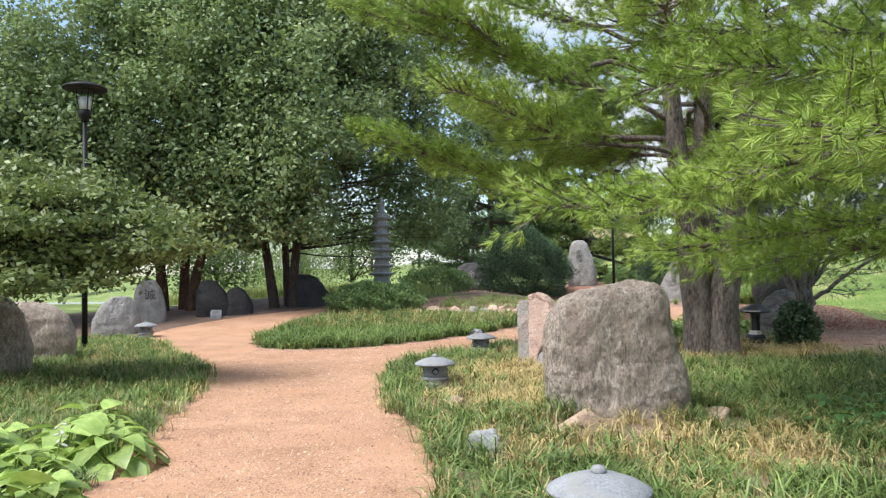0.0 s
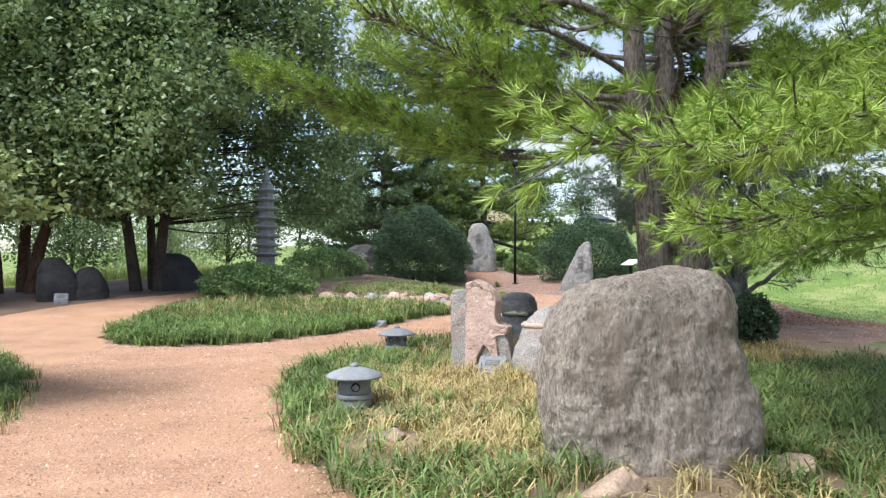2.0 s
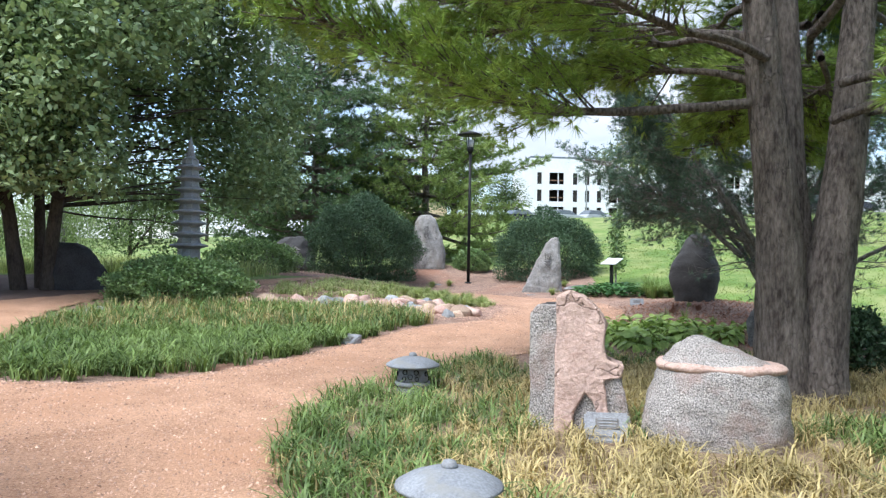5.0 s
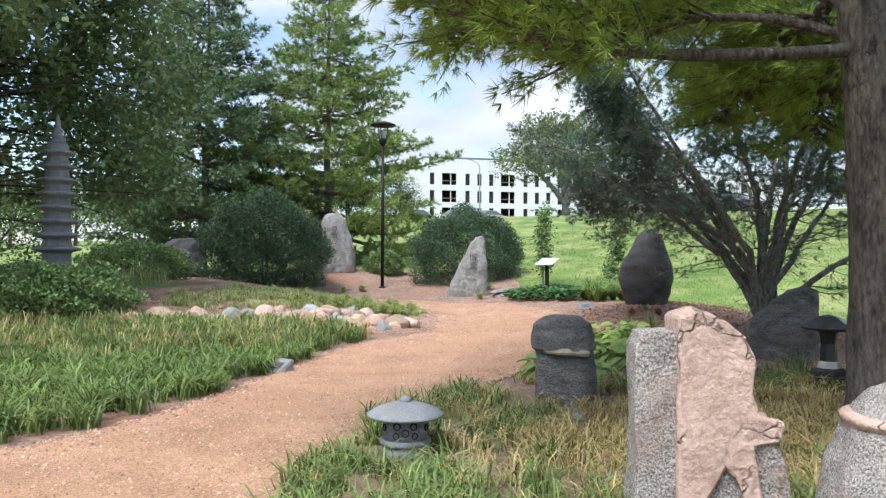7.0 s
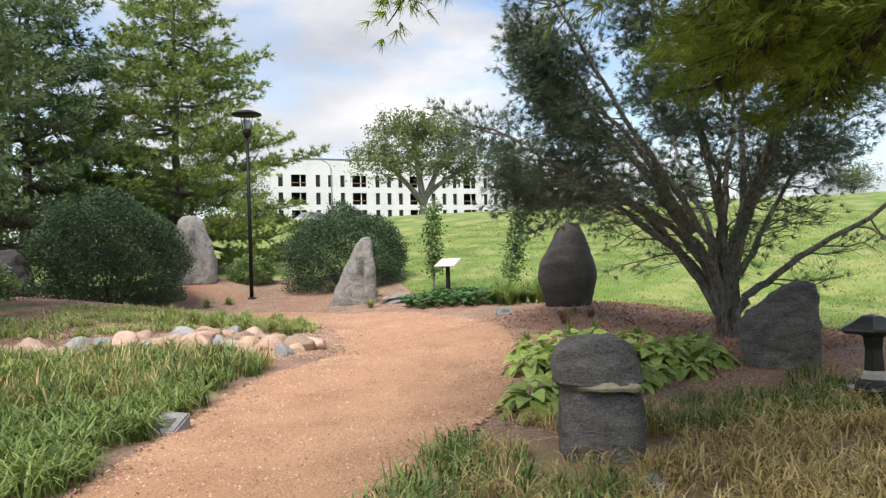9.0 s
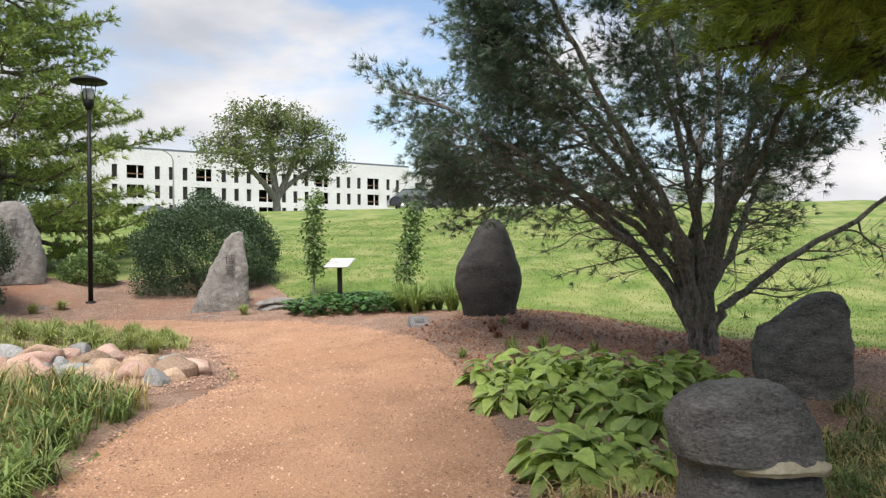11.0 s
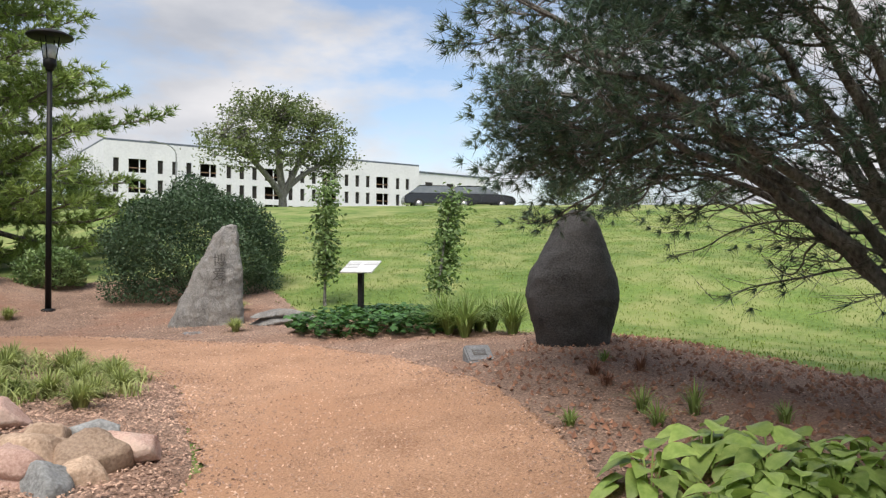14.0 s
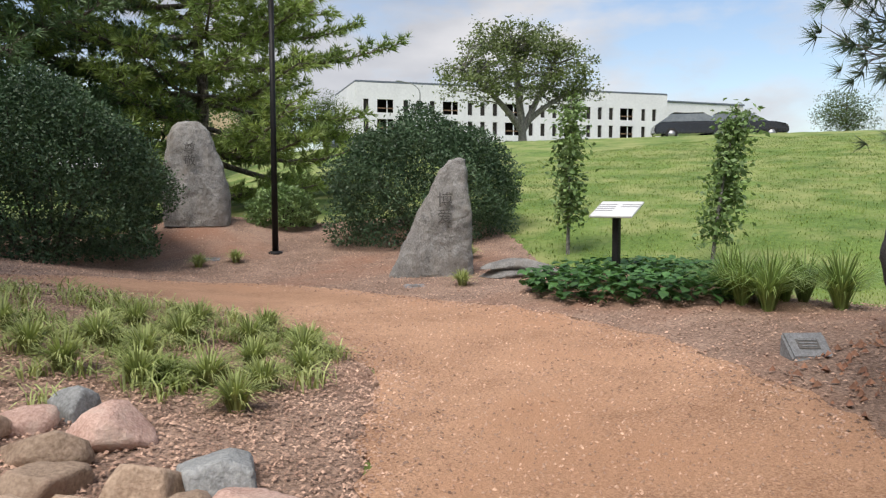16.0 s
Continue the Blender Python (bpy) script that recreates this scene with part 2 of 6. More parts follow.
M = {
    "gravel": material("crushed_gravel", (0.28, 0.15, 0.088), (0.62, 0.38, 0.245), 1.1, 55, 0.95, 0.8, 55, stain=(0.42, 0.23, 0.135), stain_scale=0.55, grain_mix=0.6),
    "mulch": material("shredded_mulch", (0.125, 0.08, 0.06), (0.43, 0.295, 0.225), 1.5, 38, 0.95, 1.0, 34, stain=(0.31, 0.17, 0.115), stain_scale=0.4, stain_edges=(0.52, 0.68), grain_mix=0.7),
    "soil": material("bed_soil", (0.13, 0.092, 0.062), (0.36, 0.26, 0.175), 1.2, 40, 0.95, 1.0, 30, stain=(0.30, 0.225, 0.13), stain_scale=0.9),
    # Soil and litter in a darker tone: the trees' shade is in the colour.
    "shade_soil": material("shaded_litter", (0.10, 0.065, 0.05), (0.24, 0.16, 0.12), 0.8, 50, 0.95, 0.8, 40),
    "lawn": material("mown_lawn", (0.065, 0.125, 0.022), (0.165, 0.25, 0.052), 0.5, 9, 0.9, 1.0, 14, stain=(0.25, 0.28, 0.10), stain_scale=0.7, stain_edges=(0.42, 0.62), stretch=(1, 1, 1), grain_mix=0.45),
    "lawn_blade": material("lawn_blade", (0.11, 0.18, 0.035), (0.29, 0.37, 0.095), 0.5, 3, 0.6, 0, island=0.25, through_light=0.3),
    "sedge": material("sedge_blade", (0.08, 0.14, 0.04), (0.25, 0.34, 0.11), 0.7, 5, 0.5, 0, island=0.45, through_light=0.3),
    "sedge_dry": material("dry_sedge_blade", (0.31, 0.26, 0.11), (0.64, 0.52, 0.26), 0.7, 5, 0.6, 0, island=0.4, through_light=0.25),
    "water": material("lake_water", (0.10, 0.14, 0.16), (0.16, 0.2, 0.22), 0.2, 2, 0.12, 0.15, 1.5),
    "bark": material("pine_bark", (0.06, 0.047, 0.04), (0.31, 0.265, 0.23), 7, 30, 0.95, 1.0, 16, stretch=(1, 1, 0.32), deep=0.1, grain_mix=0.55, crack=9.0, crack_stretch=(1, 1, 0.3)),
    "bark_grey": material("grey_bark", (0.06, 0.056, 0.052), (0.36, 0.345, 0.325), 8, 30, 0.95, 1.0, 18, stretch=(1, 1, 0.5), deep=0.06),
    "bark_red": material("brown_bark", (0.045, 0.025, 0.018), (0.17, 0.095, 0.065), 6, 30, 0.95, 0.8, 20, stretch=(1, 1, 0.3)),
    "bark_dark": material("dark_bark", (0.03, 0.024, 0.02), (0.10, 0.08, 0.065), 6, 30, 0.95, 0.8, 20, stretch=(1, 1, 0.3)),
    "birch_leaf": material("birch_leaf", (0.13, 0.205, 0.09), (0.36, 0.45, 0.225), 0.35, 2, 0.5, 0, island=0.25, through_light=0.3, specular=0.5),
    "maple_leaf": material("dogwood_leaf", (0.13, 0.19, 0.07), (0.32, 0.38, 0.17), 0.5, 2, 0.42, 0, island=0.35, through_light=0.3),
    "shrub_leaf": material("yew_leaf", (0.03, 0.066, 0.032), (0.085, 0.145, 0.07), 0.9, 3, 0.55, 0, island=0.35, through_light=0.1),
    "shrub_light": material("shrub_leaf", (0.10, 0.18, 0.065), (0.27, 0.38, 0.15), 0.9, 3, 0.45, 0, island=0.4, through_light=0.25),
    "needle": material("white_pine_needle", (0.16, 0.27, 0.04), (0.43, 0.55, 0.125), 0.5, 3, 0.5, 0, island=0.35, through_light=0.06),
    "needle_blue": material("scrub_pine_needle", (0.062, 0.12, 0.085), (0.18, 0.265, 0.185), 0.6, 3, 0.45, 0, island=0.4, through_light=0.12),
    "needle_dark": material("dark_pine_needle", (0.07, 0.135, 0.07), (0.20, 0.295, 0.135), 0.5, 3, 0.5, 0, island=0.4, through_light=0.2),
    "needle_mid": material("mid_pine_needle", (0.14, 0.225, 0.065), (0.36, 0.45, 0.145), 0.5, 3, 0.5, 0, island=0.4, through_light=0.3),
    "daylily": material("daylily_blade", (0.15, 0.25, 0.065), (0.36, 0.46, 0.16), 0.7, 3, 0.5, 0, island=0.35, through_light=0.3),
    "russet": material("russet_stem", (0.16, 0.07, 0.045), (0.36, 0.19, 0.12), 3, 10, 0.8, 0, island=0.35),
    "oak_leaf": material("oak_leaf", (0.10, 0.14, 0.06), (0.24, 0.29, 0.13), 0.3, 1, 0.5, 0, island=0.35, through_light=0.25),
    "far_leaf": material("far_leaf", (0.06, 0.10, 0.04), (0.16, 0.22, 0.08), 0.1, 0.6, 0.6, 0, island=0.35, through_light=0.25),
    "willow_leaf": material("willow_leaf", (0.16, 0.24, 0.08), (0.34, 0.42, 0.2), 0.6, 2, 0.5, 0, island=0.35, through_light=0.35),
    "meadow": material("meadow_blade", (0.23, 0.30, 0.09), (0.52, 0.56, 0.25), 0.5, 2, 0.6, 0, island=0.35, through_light=0.3),
    "hosta": material("hosta_leaf", (0.20, 0.32, 0.075), (0.42, 0.53, 0.17), 1.5, 18, 0.38, 0.2, 30, island=0.35, through_light=0.3),
    "geranium": material("geranium_leaf", (0.035, 0.10, 0.03), (0.10, 0.22, 0.065), 1.5, 20, 0.5, 0.2, 30, island=0.35, through_light=0.25),
    "petal": material("white_petal", (0.72, 0.72, 0.68), (0.82, 0.82, 0.78), 6, 30, 0.6, 0, through_light=0.3),
    "granite": material("speckled_granite", (0.09, 0.085, 0.08), (0.66, 0.61, 0.57), 4, 80, 0.85, 0.9, 40, grain_mix=0.85, stain=(0.40, 0.285, 0.245), stain_scale=2.4, stain_edges=(0.5, 0.75), deep=0.03),
    "pink_granite": material("pink_granite", (0.44, 0.295, 0.24), (0.70, 0.52, 0.445), 3.5, 40, 0.8, 0.8, 18, stain=(0.42, 0.28, 0.235), stain_scale=3.5, stain_edges=(0.58, 0.75), deep=0.03, crack=2.2),
    "gneiss": material("banded_gneiss", (0.20, 0.162, 0.134), (0.68, 0.585, 0.50), 13, 42, 0.9, 1.0, 30, stain=(0.38, 0.295, 0.24), stain_scale=3.0, stain_edges=(0.5, 0.75), stretch=(1.5, 1.5, 0.55), grain_mix=0.5, deep=0.06),
    "grey_stone": material("grey_stone", (0.15, 0.146, 0.14), (0.43, 0.42, 0.405), 4, 50, 0.88, 1.0, 14, stain=(0.26, 0.238, 0.215), stain_scale=2.4, deep=0.07, stretch=(1.2, 1.2, 0.7)),
    "dark_stone": material("dark_schist", (0.02, 0.02, 0.022), (0.092, 0.09, 0.092), 3, 60, 0.8, 0.8, 26, stretch=(0.9, 0.9, 1.1), grain_mix=0.65),
    "black_stone": material("black_stone", (0.016, 0.016, 0.017), (0.055, 0.053, 0.055), 2.5, 40, 0.75, 0.7, 9),
    "schist": material("folded_schist", (0.06, 0.06, 0.062), (0.31, 0.305, 0.30), 5, 60, 0.85, 1.0, 22, stretch=(0.8, 0.8, 1.7), deep=0.04),
    "pale_lip": material("pale_stone_break", (0.40, 0.35, 0.25), (0.62, 0.57, 0.45), 6, 40, 0.85, 0.5),
    "cobble": material("river_cobble", (0.27, 0.185, 0.13), (0.60, 0.455, 0.345), 2.2, 45, 0.8, 0.8, 14, stain=(0.34, 0.20, 0.145), stain_scale=2.0, each=0.3, deep=0.03),
    "cobble_pink": material("pink_cobble", (0.36, 0.215, 0.175), (0.68, 0.49, 0.42), 3.0, 60, 0.8, 0.8, 18, stain=(0.55, 0.45, 0.38), stain_scale=2.5, each=0.2, deep=0.03),
    "cobble_grey": material("grey_cobble", (0.19, 0.20, 0.205), (0.45, 0.465, 0.47), 2.2, 45, 0.8, 0.8, 14, each=0.25, deep=0.03),
    "concrete": material("cast_stone", (0.165, 0.175, 0.195), (0.33, 0.35, 0.375), 4, 60, 0.85, 0.4, 45, stain=(0.25, 0.25, 0.235), stain_scale=5),
    # Near-black colour for the shade within the lanterns' openings.
    "hole_shade": material("opening_shade", (0.012, 0.012, 0.013), (0.025, 0.025, 0.026), 4, 40, 0.9, 0),
    "polished": material("polished_black_stone", (0.016, 0.017, 0.02), (0.05, 0.052, 0.058), 5, 60, 0.3, 0.15, 40, coat=0.2),
    "pale_inlay": material("pale_inlay", (0.45, 0.45, 0.44), (0.6, 0.6, 0.58), 5, 50, 0.6, 0.1),
    "black_metal": material("black_painted_metal", (0.008, 0.008, 0.009), (0.018, 0.018, 0.019), 6, 60, 0.5, 0.1, 60, specular=0.2),
    "lamp_glass": material("frosted_lamp_glass", (0.45, 0.47, 0.48), (0.6, 0.62, 0.63), 6, 30, 0.3, 0),
    "panel": material("sign_panel", (0.55, 0.57, 0.58), (0.68, 0.70, 0.71), 5, 30, 0.35, 0),
    "plaque": material("plaque_stone", (0.15, 0.155, 0.165), (0.32, 0.33, 0.345), 6, 60, 0.8, 0.5, 30),
    "plate": material("etched_plate", (0.10, 0.095, 0.09), (0.17, 0.16, 0.15), 8, 60, 0.45, 0.1),
    "carving": material("carved_lettering", (0.06, 0.058, 0.055), (0.12, 0.115, 0.11), 20, 80, 0.95, 0.2),
    "carving_pale": material("pale_carving", (0.28, 0.28, 0.28), (0.42, 0.42, 0.41), 20, 80, 0.95, 0.2),
    "house_wrap": material("white_sheathing", (0.62, 0.63, 0.68), (0.76, 0.77, 0.82), 0.3, 3, 0.7, 0.1, 3),
    "osb": material("tan_sheathing", (0.42, 0.32, 0.21), (0.6, 0.47, 0.33), 0.4, 4, 0.85, 0.1, 4),
    # Near-black colour that paints the shade inside the building's windows.
    "indoor_shade": material("interior_shade", (0.012, 0.011, 0.011), (0.04, 0.035, 0.033), 0.6, 3, 0.9, 0),
    "lumber": material("raw_lumber", (0.20, 0.12, 0.08), (0.34, 0.22, 0.15), 2, 10, 0.85, 0),
    "roof_edge": material("grey_roof_edge", (0.10, 0.12, 0.15), (0.16, 0.19, 0.24), 1, 6, 0.6, 0),
    "car_black": material("black_car_paint", (0.012, 0.013, 0.016), (0.02, 0.021, 0.025), 3, 20, 0.25, 0, coat=0.6),
    "car_silver": material("silver_car_paint", (0.4, 0.42, 0.45), (0.5, 0.52, 0.55), 3, 20, 0.3, 0, coat=0.6),
    "car_glass": material("car_glass", (0.10, 0.12, 0.14), (0.18, 0.20, 0.22), 3, 20, 0.08, 0),
    "tyre": material("tyre_rubber", (0.012, 0.012, 0.012), (0.025, 0.025, 0.025), 6, 40, 0.9, 0.1),
    "rim": material("wheel_rim", (0.35, 0.36, 0.37), (0.5, 0.5, 0.5), 6, 40, 0.35, 0, metal=0.8),
    "lamp_lens": material("car_lamp_lens", (0.6, 0.6, 0.6), (0.75, 0.75, 0.75), 6, 40, 0.2, 0),
    "galvanised": material("galvanised_steel", (0.25, 0.26, 0.27), (0.36, 0.37, 0.38), 4, 30, 0.5, 0, metal=0.5),
    "road": material("asphalt", (0.035, 0.035, 0.036), (0.07, 0.07, 0.07), 0.8, 40, 0.9, 0.3),
    "chip": material("wood_chip", (0.16, 0.09, 0.065), (0.56, 0.38, 0.29), 3, 30, 0.9, 0, island=0.5),
    "pebble": material("gravel_grain", (0.24, 0.13, 0.085), (0.62, 0.42, 0.31), 3, 30, 0.95, 0, island=0.4),
}


# ---- mesh helpers ----
rng = np.random.default_rng(7)


def part(name, geometry, mat, parent, label=""):
    """One mesh object under a thing, a part or a piece of the setting."""
    if isinstance(geometry, bmesh.types.BMesh):
        me = bpy.data.meshes.new(name)
        geometry.to_mesh(me)
        geometry.free()
    else:
        me = geometry
    if mat and not me.materials:
        me.materials.append(M[mat])
    ob = new(name, me)
    if parent is not None:
        ob.parent = parent
    return tagged(ob, label)


def thing(name, at, label, category, group="", turn=0.0, tilt=(0.0, 0.0), size=1.0, kind=""):
    ob = new(name)
    ob.empty_display_size = 0.2
    ob.matrix_world = pose(*at, tilt[0], tilt[1], turn) @ Matrix.Scale(size, 4)
    return tagged(ob, label, category, group, kind)


def array_mesh(name, verts, faces, smooth=False):
    """A mesh from arrays of points and of faces with one count of corners."""
    me = bpy.data.meshes.new(name)
    verts, faces = np.asarray(verts, np.float32).reshape(-1, 3), np.asarray(faces, np.int32)
    k = faces.shape[1]
    me.vertices.add(len(verts))
    me.vertices.foreach_set("co", verts.ravel())
    me.loops.add(faces.size)
    me.loops.foreach_set("vertex_index", faces.ravel())
    me.polygons.add(len(faces))
    me.polygons.foreach_set("loop_start", np.arange(0, faces.size, k, dtype=np.int32))
    if smooth:
        me.polygons.foreach_set("use_smooth", np.ones(len(faces), bool))
    me.update(calc_edges=True)
    return me


class Tubes:
    """Collects tapered tubes along lines and joins them into one mesh."""

    def __init__(self):
        self.v, self.f = [], []

    def add(self, points, radii, sides=8, knots=0.0):
        pts = [Vector(p) for p in points]
        base = sum(len(a) for a in self.v)
        ring = []
        side = Vector((1, 0.13, 0.07))
        for i, p in enumerate(pts):
            d = (pts[min(i + 1, len(pts) - 1)] - pts[max(i - 1, 0)]).normalized()
            u = side - d * side.dot(d)
            if u.length < 0.1:
                u = Vector((0, 1, 0)) - d * d.y
            u.normalize()
            side = u
            w = d.cross(u)
            for k in range(sides):
                a = 2 * math.pi * k / sides
                r = radii[i] * (1 + knots * noise.noise(p * 3.1 + Vector((k * 0.7, 0, 0))))
                ring.append(p + (u * math.cos(a) + w * math.sin(a)) * r)
        self.v.append(np.array(ring, np.float32))
        n = len(pts)
        for i in range(n - 1):
            for k in range(sides):
                k2 = (k + 1) % sides
                self.f.append((base + i * sides + k, base + i * sides + k2, base + (i + 1) * sides + k2, base + (i + 1) * sides + k))
        return self

    def mesh(self, name):
        return array_mesh(name, np.concatenate(self.v), self.f, True)


def curve_points(points, steps=6):
    """A smooth line through the points (Catmull-Rom)."""
    p = np.array(points, float)
    q = np.vstack([2 * p[0] - p[1], p, 2 * p[-1] - p[-2]])
    out = []
    for i in range(1, len(q) - 2):
        for s in range(steps):
            t = s / steps
            out.append(0.5 * (2 * q[i] + (q[i + 1] - q[i - 1]) * t + (2 * q[i - 1] - 5 * q[i] + 4 * q[i + 1] - q[i + 2]) * t * t
                              + (3 * q[i] - q[i - 1] - 3 * q[i + 1] + q[i + 2]) * t ** 3))
    out.append(p[-1])
    return np.array(out)


def closed_curve(points, steps=6):
    p = [points[-1]] + list(points) + [points[0], points[1]]
    c = curve_points(p, steps)
    return c[steps:steps + len(points) * steps]


def lathe(profile, sides=32, smooth=True):
    """A bmesh turned from (radius, height) pairs."""
    bm = bmesh.new()
    rings = []
    for r, z in profile:
        if r < 1e-4:
            rings.append([bm.verts.new((0, 0, z))])
        else:
            rings.append([bm.verts.new((r * math.cos(2 * math.pi * k / sides), r * math.sin(2 * math.pi * k / sides), z)) for k in range(sides)])
    for a, b in zip(rings, rings[1:]):
        for k in range(sides):
            k2 = (k + 1) % sides
            if len(a) == 1 and len(b) > 1:
                bm.faces.new((a[0], b[k2], b[k]))
            elif len(b) == 1 and len(a) > 1:
                bm.faces.new((a[k], a[k2], b[0]))
            elif len(a) > 1:
                bm.faces.new((a[k], a[k2], b[k2], b[k]))
    for r in (rings[0], rings[-1]):
        if len(r) > 1:
            bm.faces.new(r if r is rings[-1] else r[::-1])
    for f in bm.faces:
        f.smooth = smooth and len(f.verts) < 5
    bmesh.ops.recalc_face_normals(bm, faces=bm.faces)
    return bm


def block(size, at=(0, 0, 0), turn=(0, 0, 0), bevel=0.01, segments=2, bm=None):
    """A box with rounded edges, its base centre at the given place."""
    bm = bm or bmesh.new()
    made = bmesh.ops.create_cube(bm, size=1, matrix=pose(*at, *turn) @ Matrix.Translation((0, 0, size[2] / 2)) @ Matrix.Diagonal((*size, 1)))
    if bevel:
        edges = list({e for v in made["verts"] for e in v.link_edges})
        bmesh.ops.bevel(bm, geom=edges, offset=bevel, segments=segments, affect="EDGES")
    return bm


def inside(poly, x, y):
    """Which of the points lie inside the closed line."""
    poly = np.asarray(poly, float)
    res = np.zeros(np.shape(x), bool)
    j = len(poly) - 1
    for i in range(len(poly)):
        xi, yi, xj, yj = *poly[i], *poly[j]
        cross = (yi > y) != (yj > y)
        with np.errstate(divide="ignore", invalid="ignore"):
            res ^= cross & (x < (xj - xi) * (y - yi) / (yj - yi + 1e-12) + xi)
        j = i
    return res


def edge_distance(poly, x, y):
    """Distance to the closed line and the nearest point on it."""
    poly = np.asarray(poly, float)
    best = np.full(np.shape(x), 1e9)
    bx, by = np.zeros_like(best), np.zeros_like(best)
    for a, b in zip(poly, np.roll(poly, -1, 0)):
        d = b - a
        t = np.clip(((x - a[0]) * d[0] + (y - a[1]) * d[1]) / (d @ d + 1e-9), 0, 1)
        qx, qy = a[0] + t * d[0], a[1] + t * d[1]
        dist = np.hypot(x - qx, y - qy)
        m = dist < best
        best, bx, by = np.where(m, dist, best), np.where(m, qx, bx), np.where(m, qy, by)
    return best, bx, by


# ---- ground ----
def rise(a, b, x):
    t = np.clip((np.asarray(x, float) - a) / (b - a), 0, 1)
    return t * t * (3 - 2 * t)


def bump_at(x, y, cx, cy, s, h):
    return h * np.exp(-((x - cx) ** 2 + (y - cy) ** 2) / (2 * s * s))


def height(x, y):
    """The ground's height: level round the path, low mounds under the stones, a slope up to the street and down to the lake."""
    x, y = np.asarray(x, float), np.asarray(y, float)
    z = 0.8 * rise(18, 32, y) * (1 - 0.75 * rise(1.5, 6.5, x)) * (1 - 0.5 * rise(6, 14, -x))
    z = z - 2.6 * rise(40, 62, y) * (1 - rise(5, 22, x))
    for m in ((6.7, 36.8, 1.3, 0.65), (9.3, 31, 1.3, 0.06), (10.4, 22.9, 1.9, 0.42), (10.2, 27, 1.3, 0.28),
              (8.9, 18.3, 1.8, 0.17), (1.75, 7.5, 1.0, 0.16), (2.4, 11.7, 1.2, 0.1)):
        z = z + bump_at(x, y, *m)
    u = 0.8 * x + 0.6 * y - 25
    d = np.sqrt(u * u + 4) * 0.5 + u * 0.5
    far = np.maximum(d - 30, 0)
    hill = 0.147 * np.minimum(d, 30) + 0.05 * np.clip(far - 8, 0, 60)
    return z + hill * rise(-3, 6, u) * rise(-60, -20, y)


def h(x, y):
    return float(height(x, y))


def spaced(lo, hi, step, reach, growth=1.16):
    c = list(np.arange(lo, hi + 1e-6, step))
    s = step
    while c[-1] < reach:
        s *= growth
        c.append(c[-1] + s)
        c.insert(0, c[0] - s)
    return np.array(c)


gx, gy = spaced(-24, 34, 0.3, 2500), spaced(-10, 52, 0.3, 2500)
X, Y = np.meshgrid(gx, gy)
nx, ny = len(gx), len(gy)
idx = np.arange(nx * ny).reshape(ny, nx)
quads = np.stack([idx[:-1, :-1], idx[:-1, 1:], idx[1:, 1:], idx[1:, :-1]], -1).reshape(-1, 4)
ground = part("ground", array_mesh("ground", np.stack([X, Y, height(X, Y) - 0.012], -1), quads, True), "lawn", None)
tagged(ground, "mown green lawn rising to a street", "ground", kind="structure")


def region(name, outline, holes, mat, lift, step, label, category="ground", wobble=0.0):
    """A sheet over the ground within a closed line, less the holes, its rim drawn onto the line."""
    o = np.asarray(outline)
    xs, ys = np.arange(o[:, 0].min() - step, o[:, 0].max() + step, step), np.arange(o[:, 1].min() - step, o[:, 1].max() + step, step)
    x, y = np.meshgrid(xs, ys)
    ok = inside(o, x, y)
    for q in holes:
        ok &= ~inside(q, x, y)
    keep = ok[:-1, :-1] | ok[:-1, 1:] | ok[1:, 1:] | ok[1:, :-1]
    used = np.zeros_like(ok)
    for a in (slice(0, -1), slice(1, None)):
        for b in (slice(0, -1), slice(1, None)):
            used[a, b] |= keep
    out = used & ~ok
    px, py = x[out], y[out]
    best = np.full(px.shape, 1e9)
    qx, qy = px.copy(), py.copy()
    for line in (outline, *holes):
        dist, ex, ey = edge_distance(line, px, py)
        m = dist < best
        best, qx, qy = np.where(m, dist, best), np.where(m, ex, qx), np.where(m, ey, qy)
    if wobble:
        qx = qx + wobble * np.sin(qx * 7.3 + qy * 3.1) * np.cos(qy * 5.3)
        qy = qy + wobble * np.cos(qx * 6.1 - qy * 4.7)
    x[out], y[out] = qx, qy
    z = height(x, y) + lift
    z[out] -= 0.02
    ids = -np.ones(ok.shape, int)
    ids[used] = np.arange(used.sum())
    f = np.stack([ids[:-1, :-1], ids[:-1, 1:], ids[1:, 1:], ids[1:, :-1]], -1)[keep]
    ob = part(name, array_mesh(name, np.stack([x[used], y[used], z[used]], -1), f, True), mat, None)
    return tagged(ob, label, category, kind="structure")


ISLAND = closed_curve([(-4.7, 19.2), (-4.3, 17.3), (-3.6, 16.15), (-2.2, 15.9), (-1.1, 16.7), (-0.1, 17.9), (0.7, 19.0), (2.3, 20.9), (3.4, 21.6),
                       (4.3, 22.4), (5.1, 23.9), (5.7, 25.0), (6.0, 26.2), (5.8, 27.6), (5.4, 28.7), (4.6, 29.7), (3.2, 30.0), (1.2, 29.2),
                       (-0.6, 27.4), (-2.6, 26.6), (-3.9, 25.0), (-4.6, 22.6)])
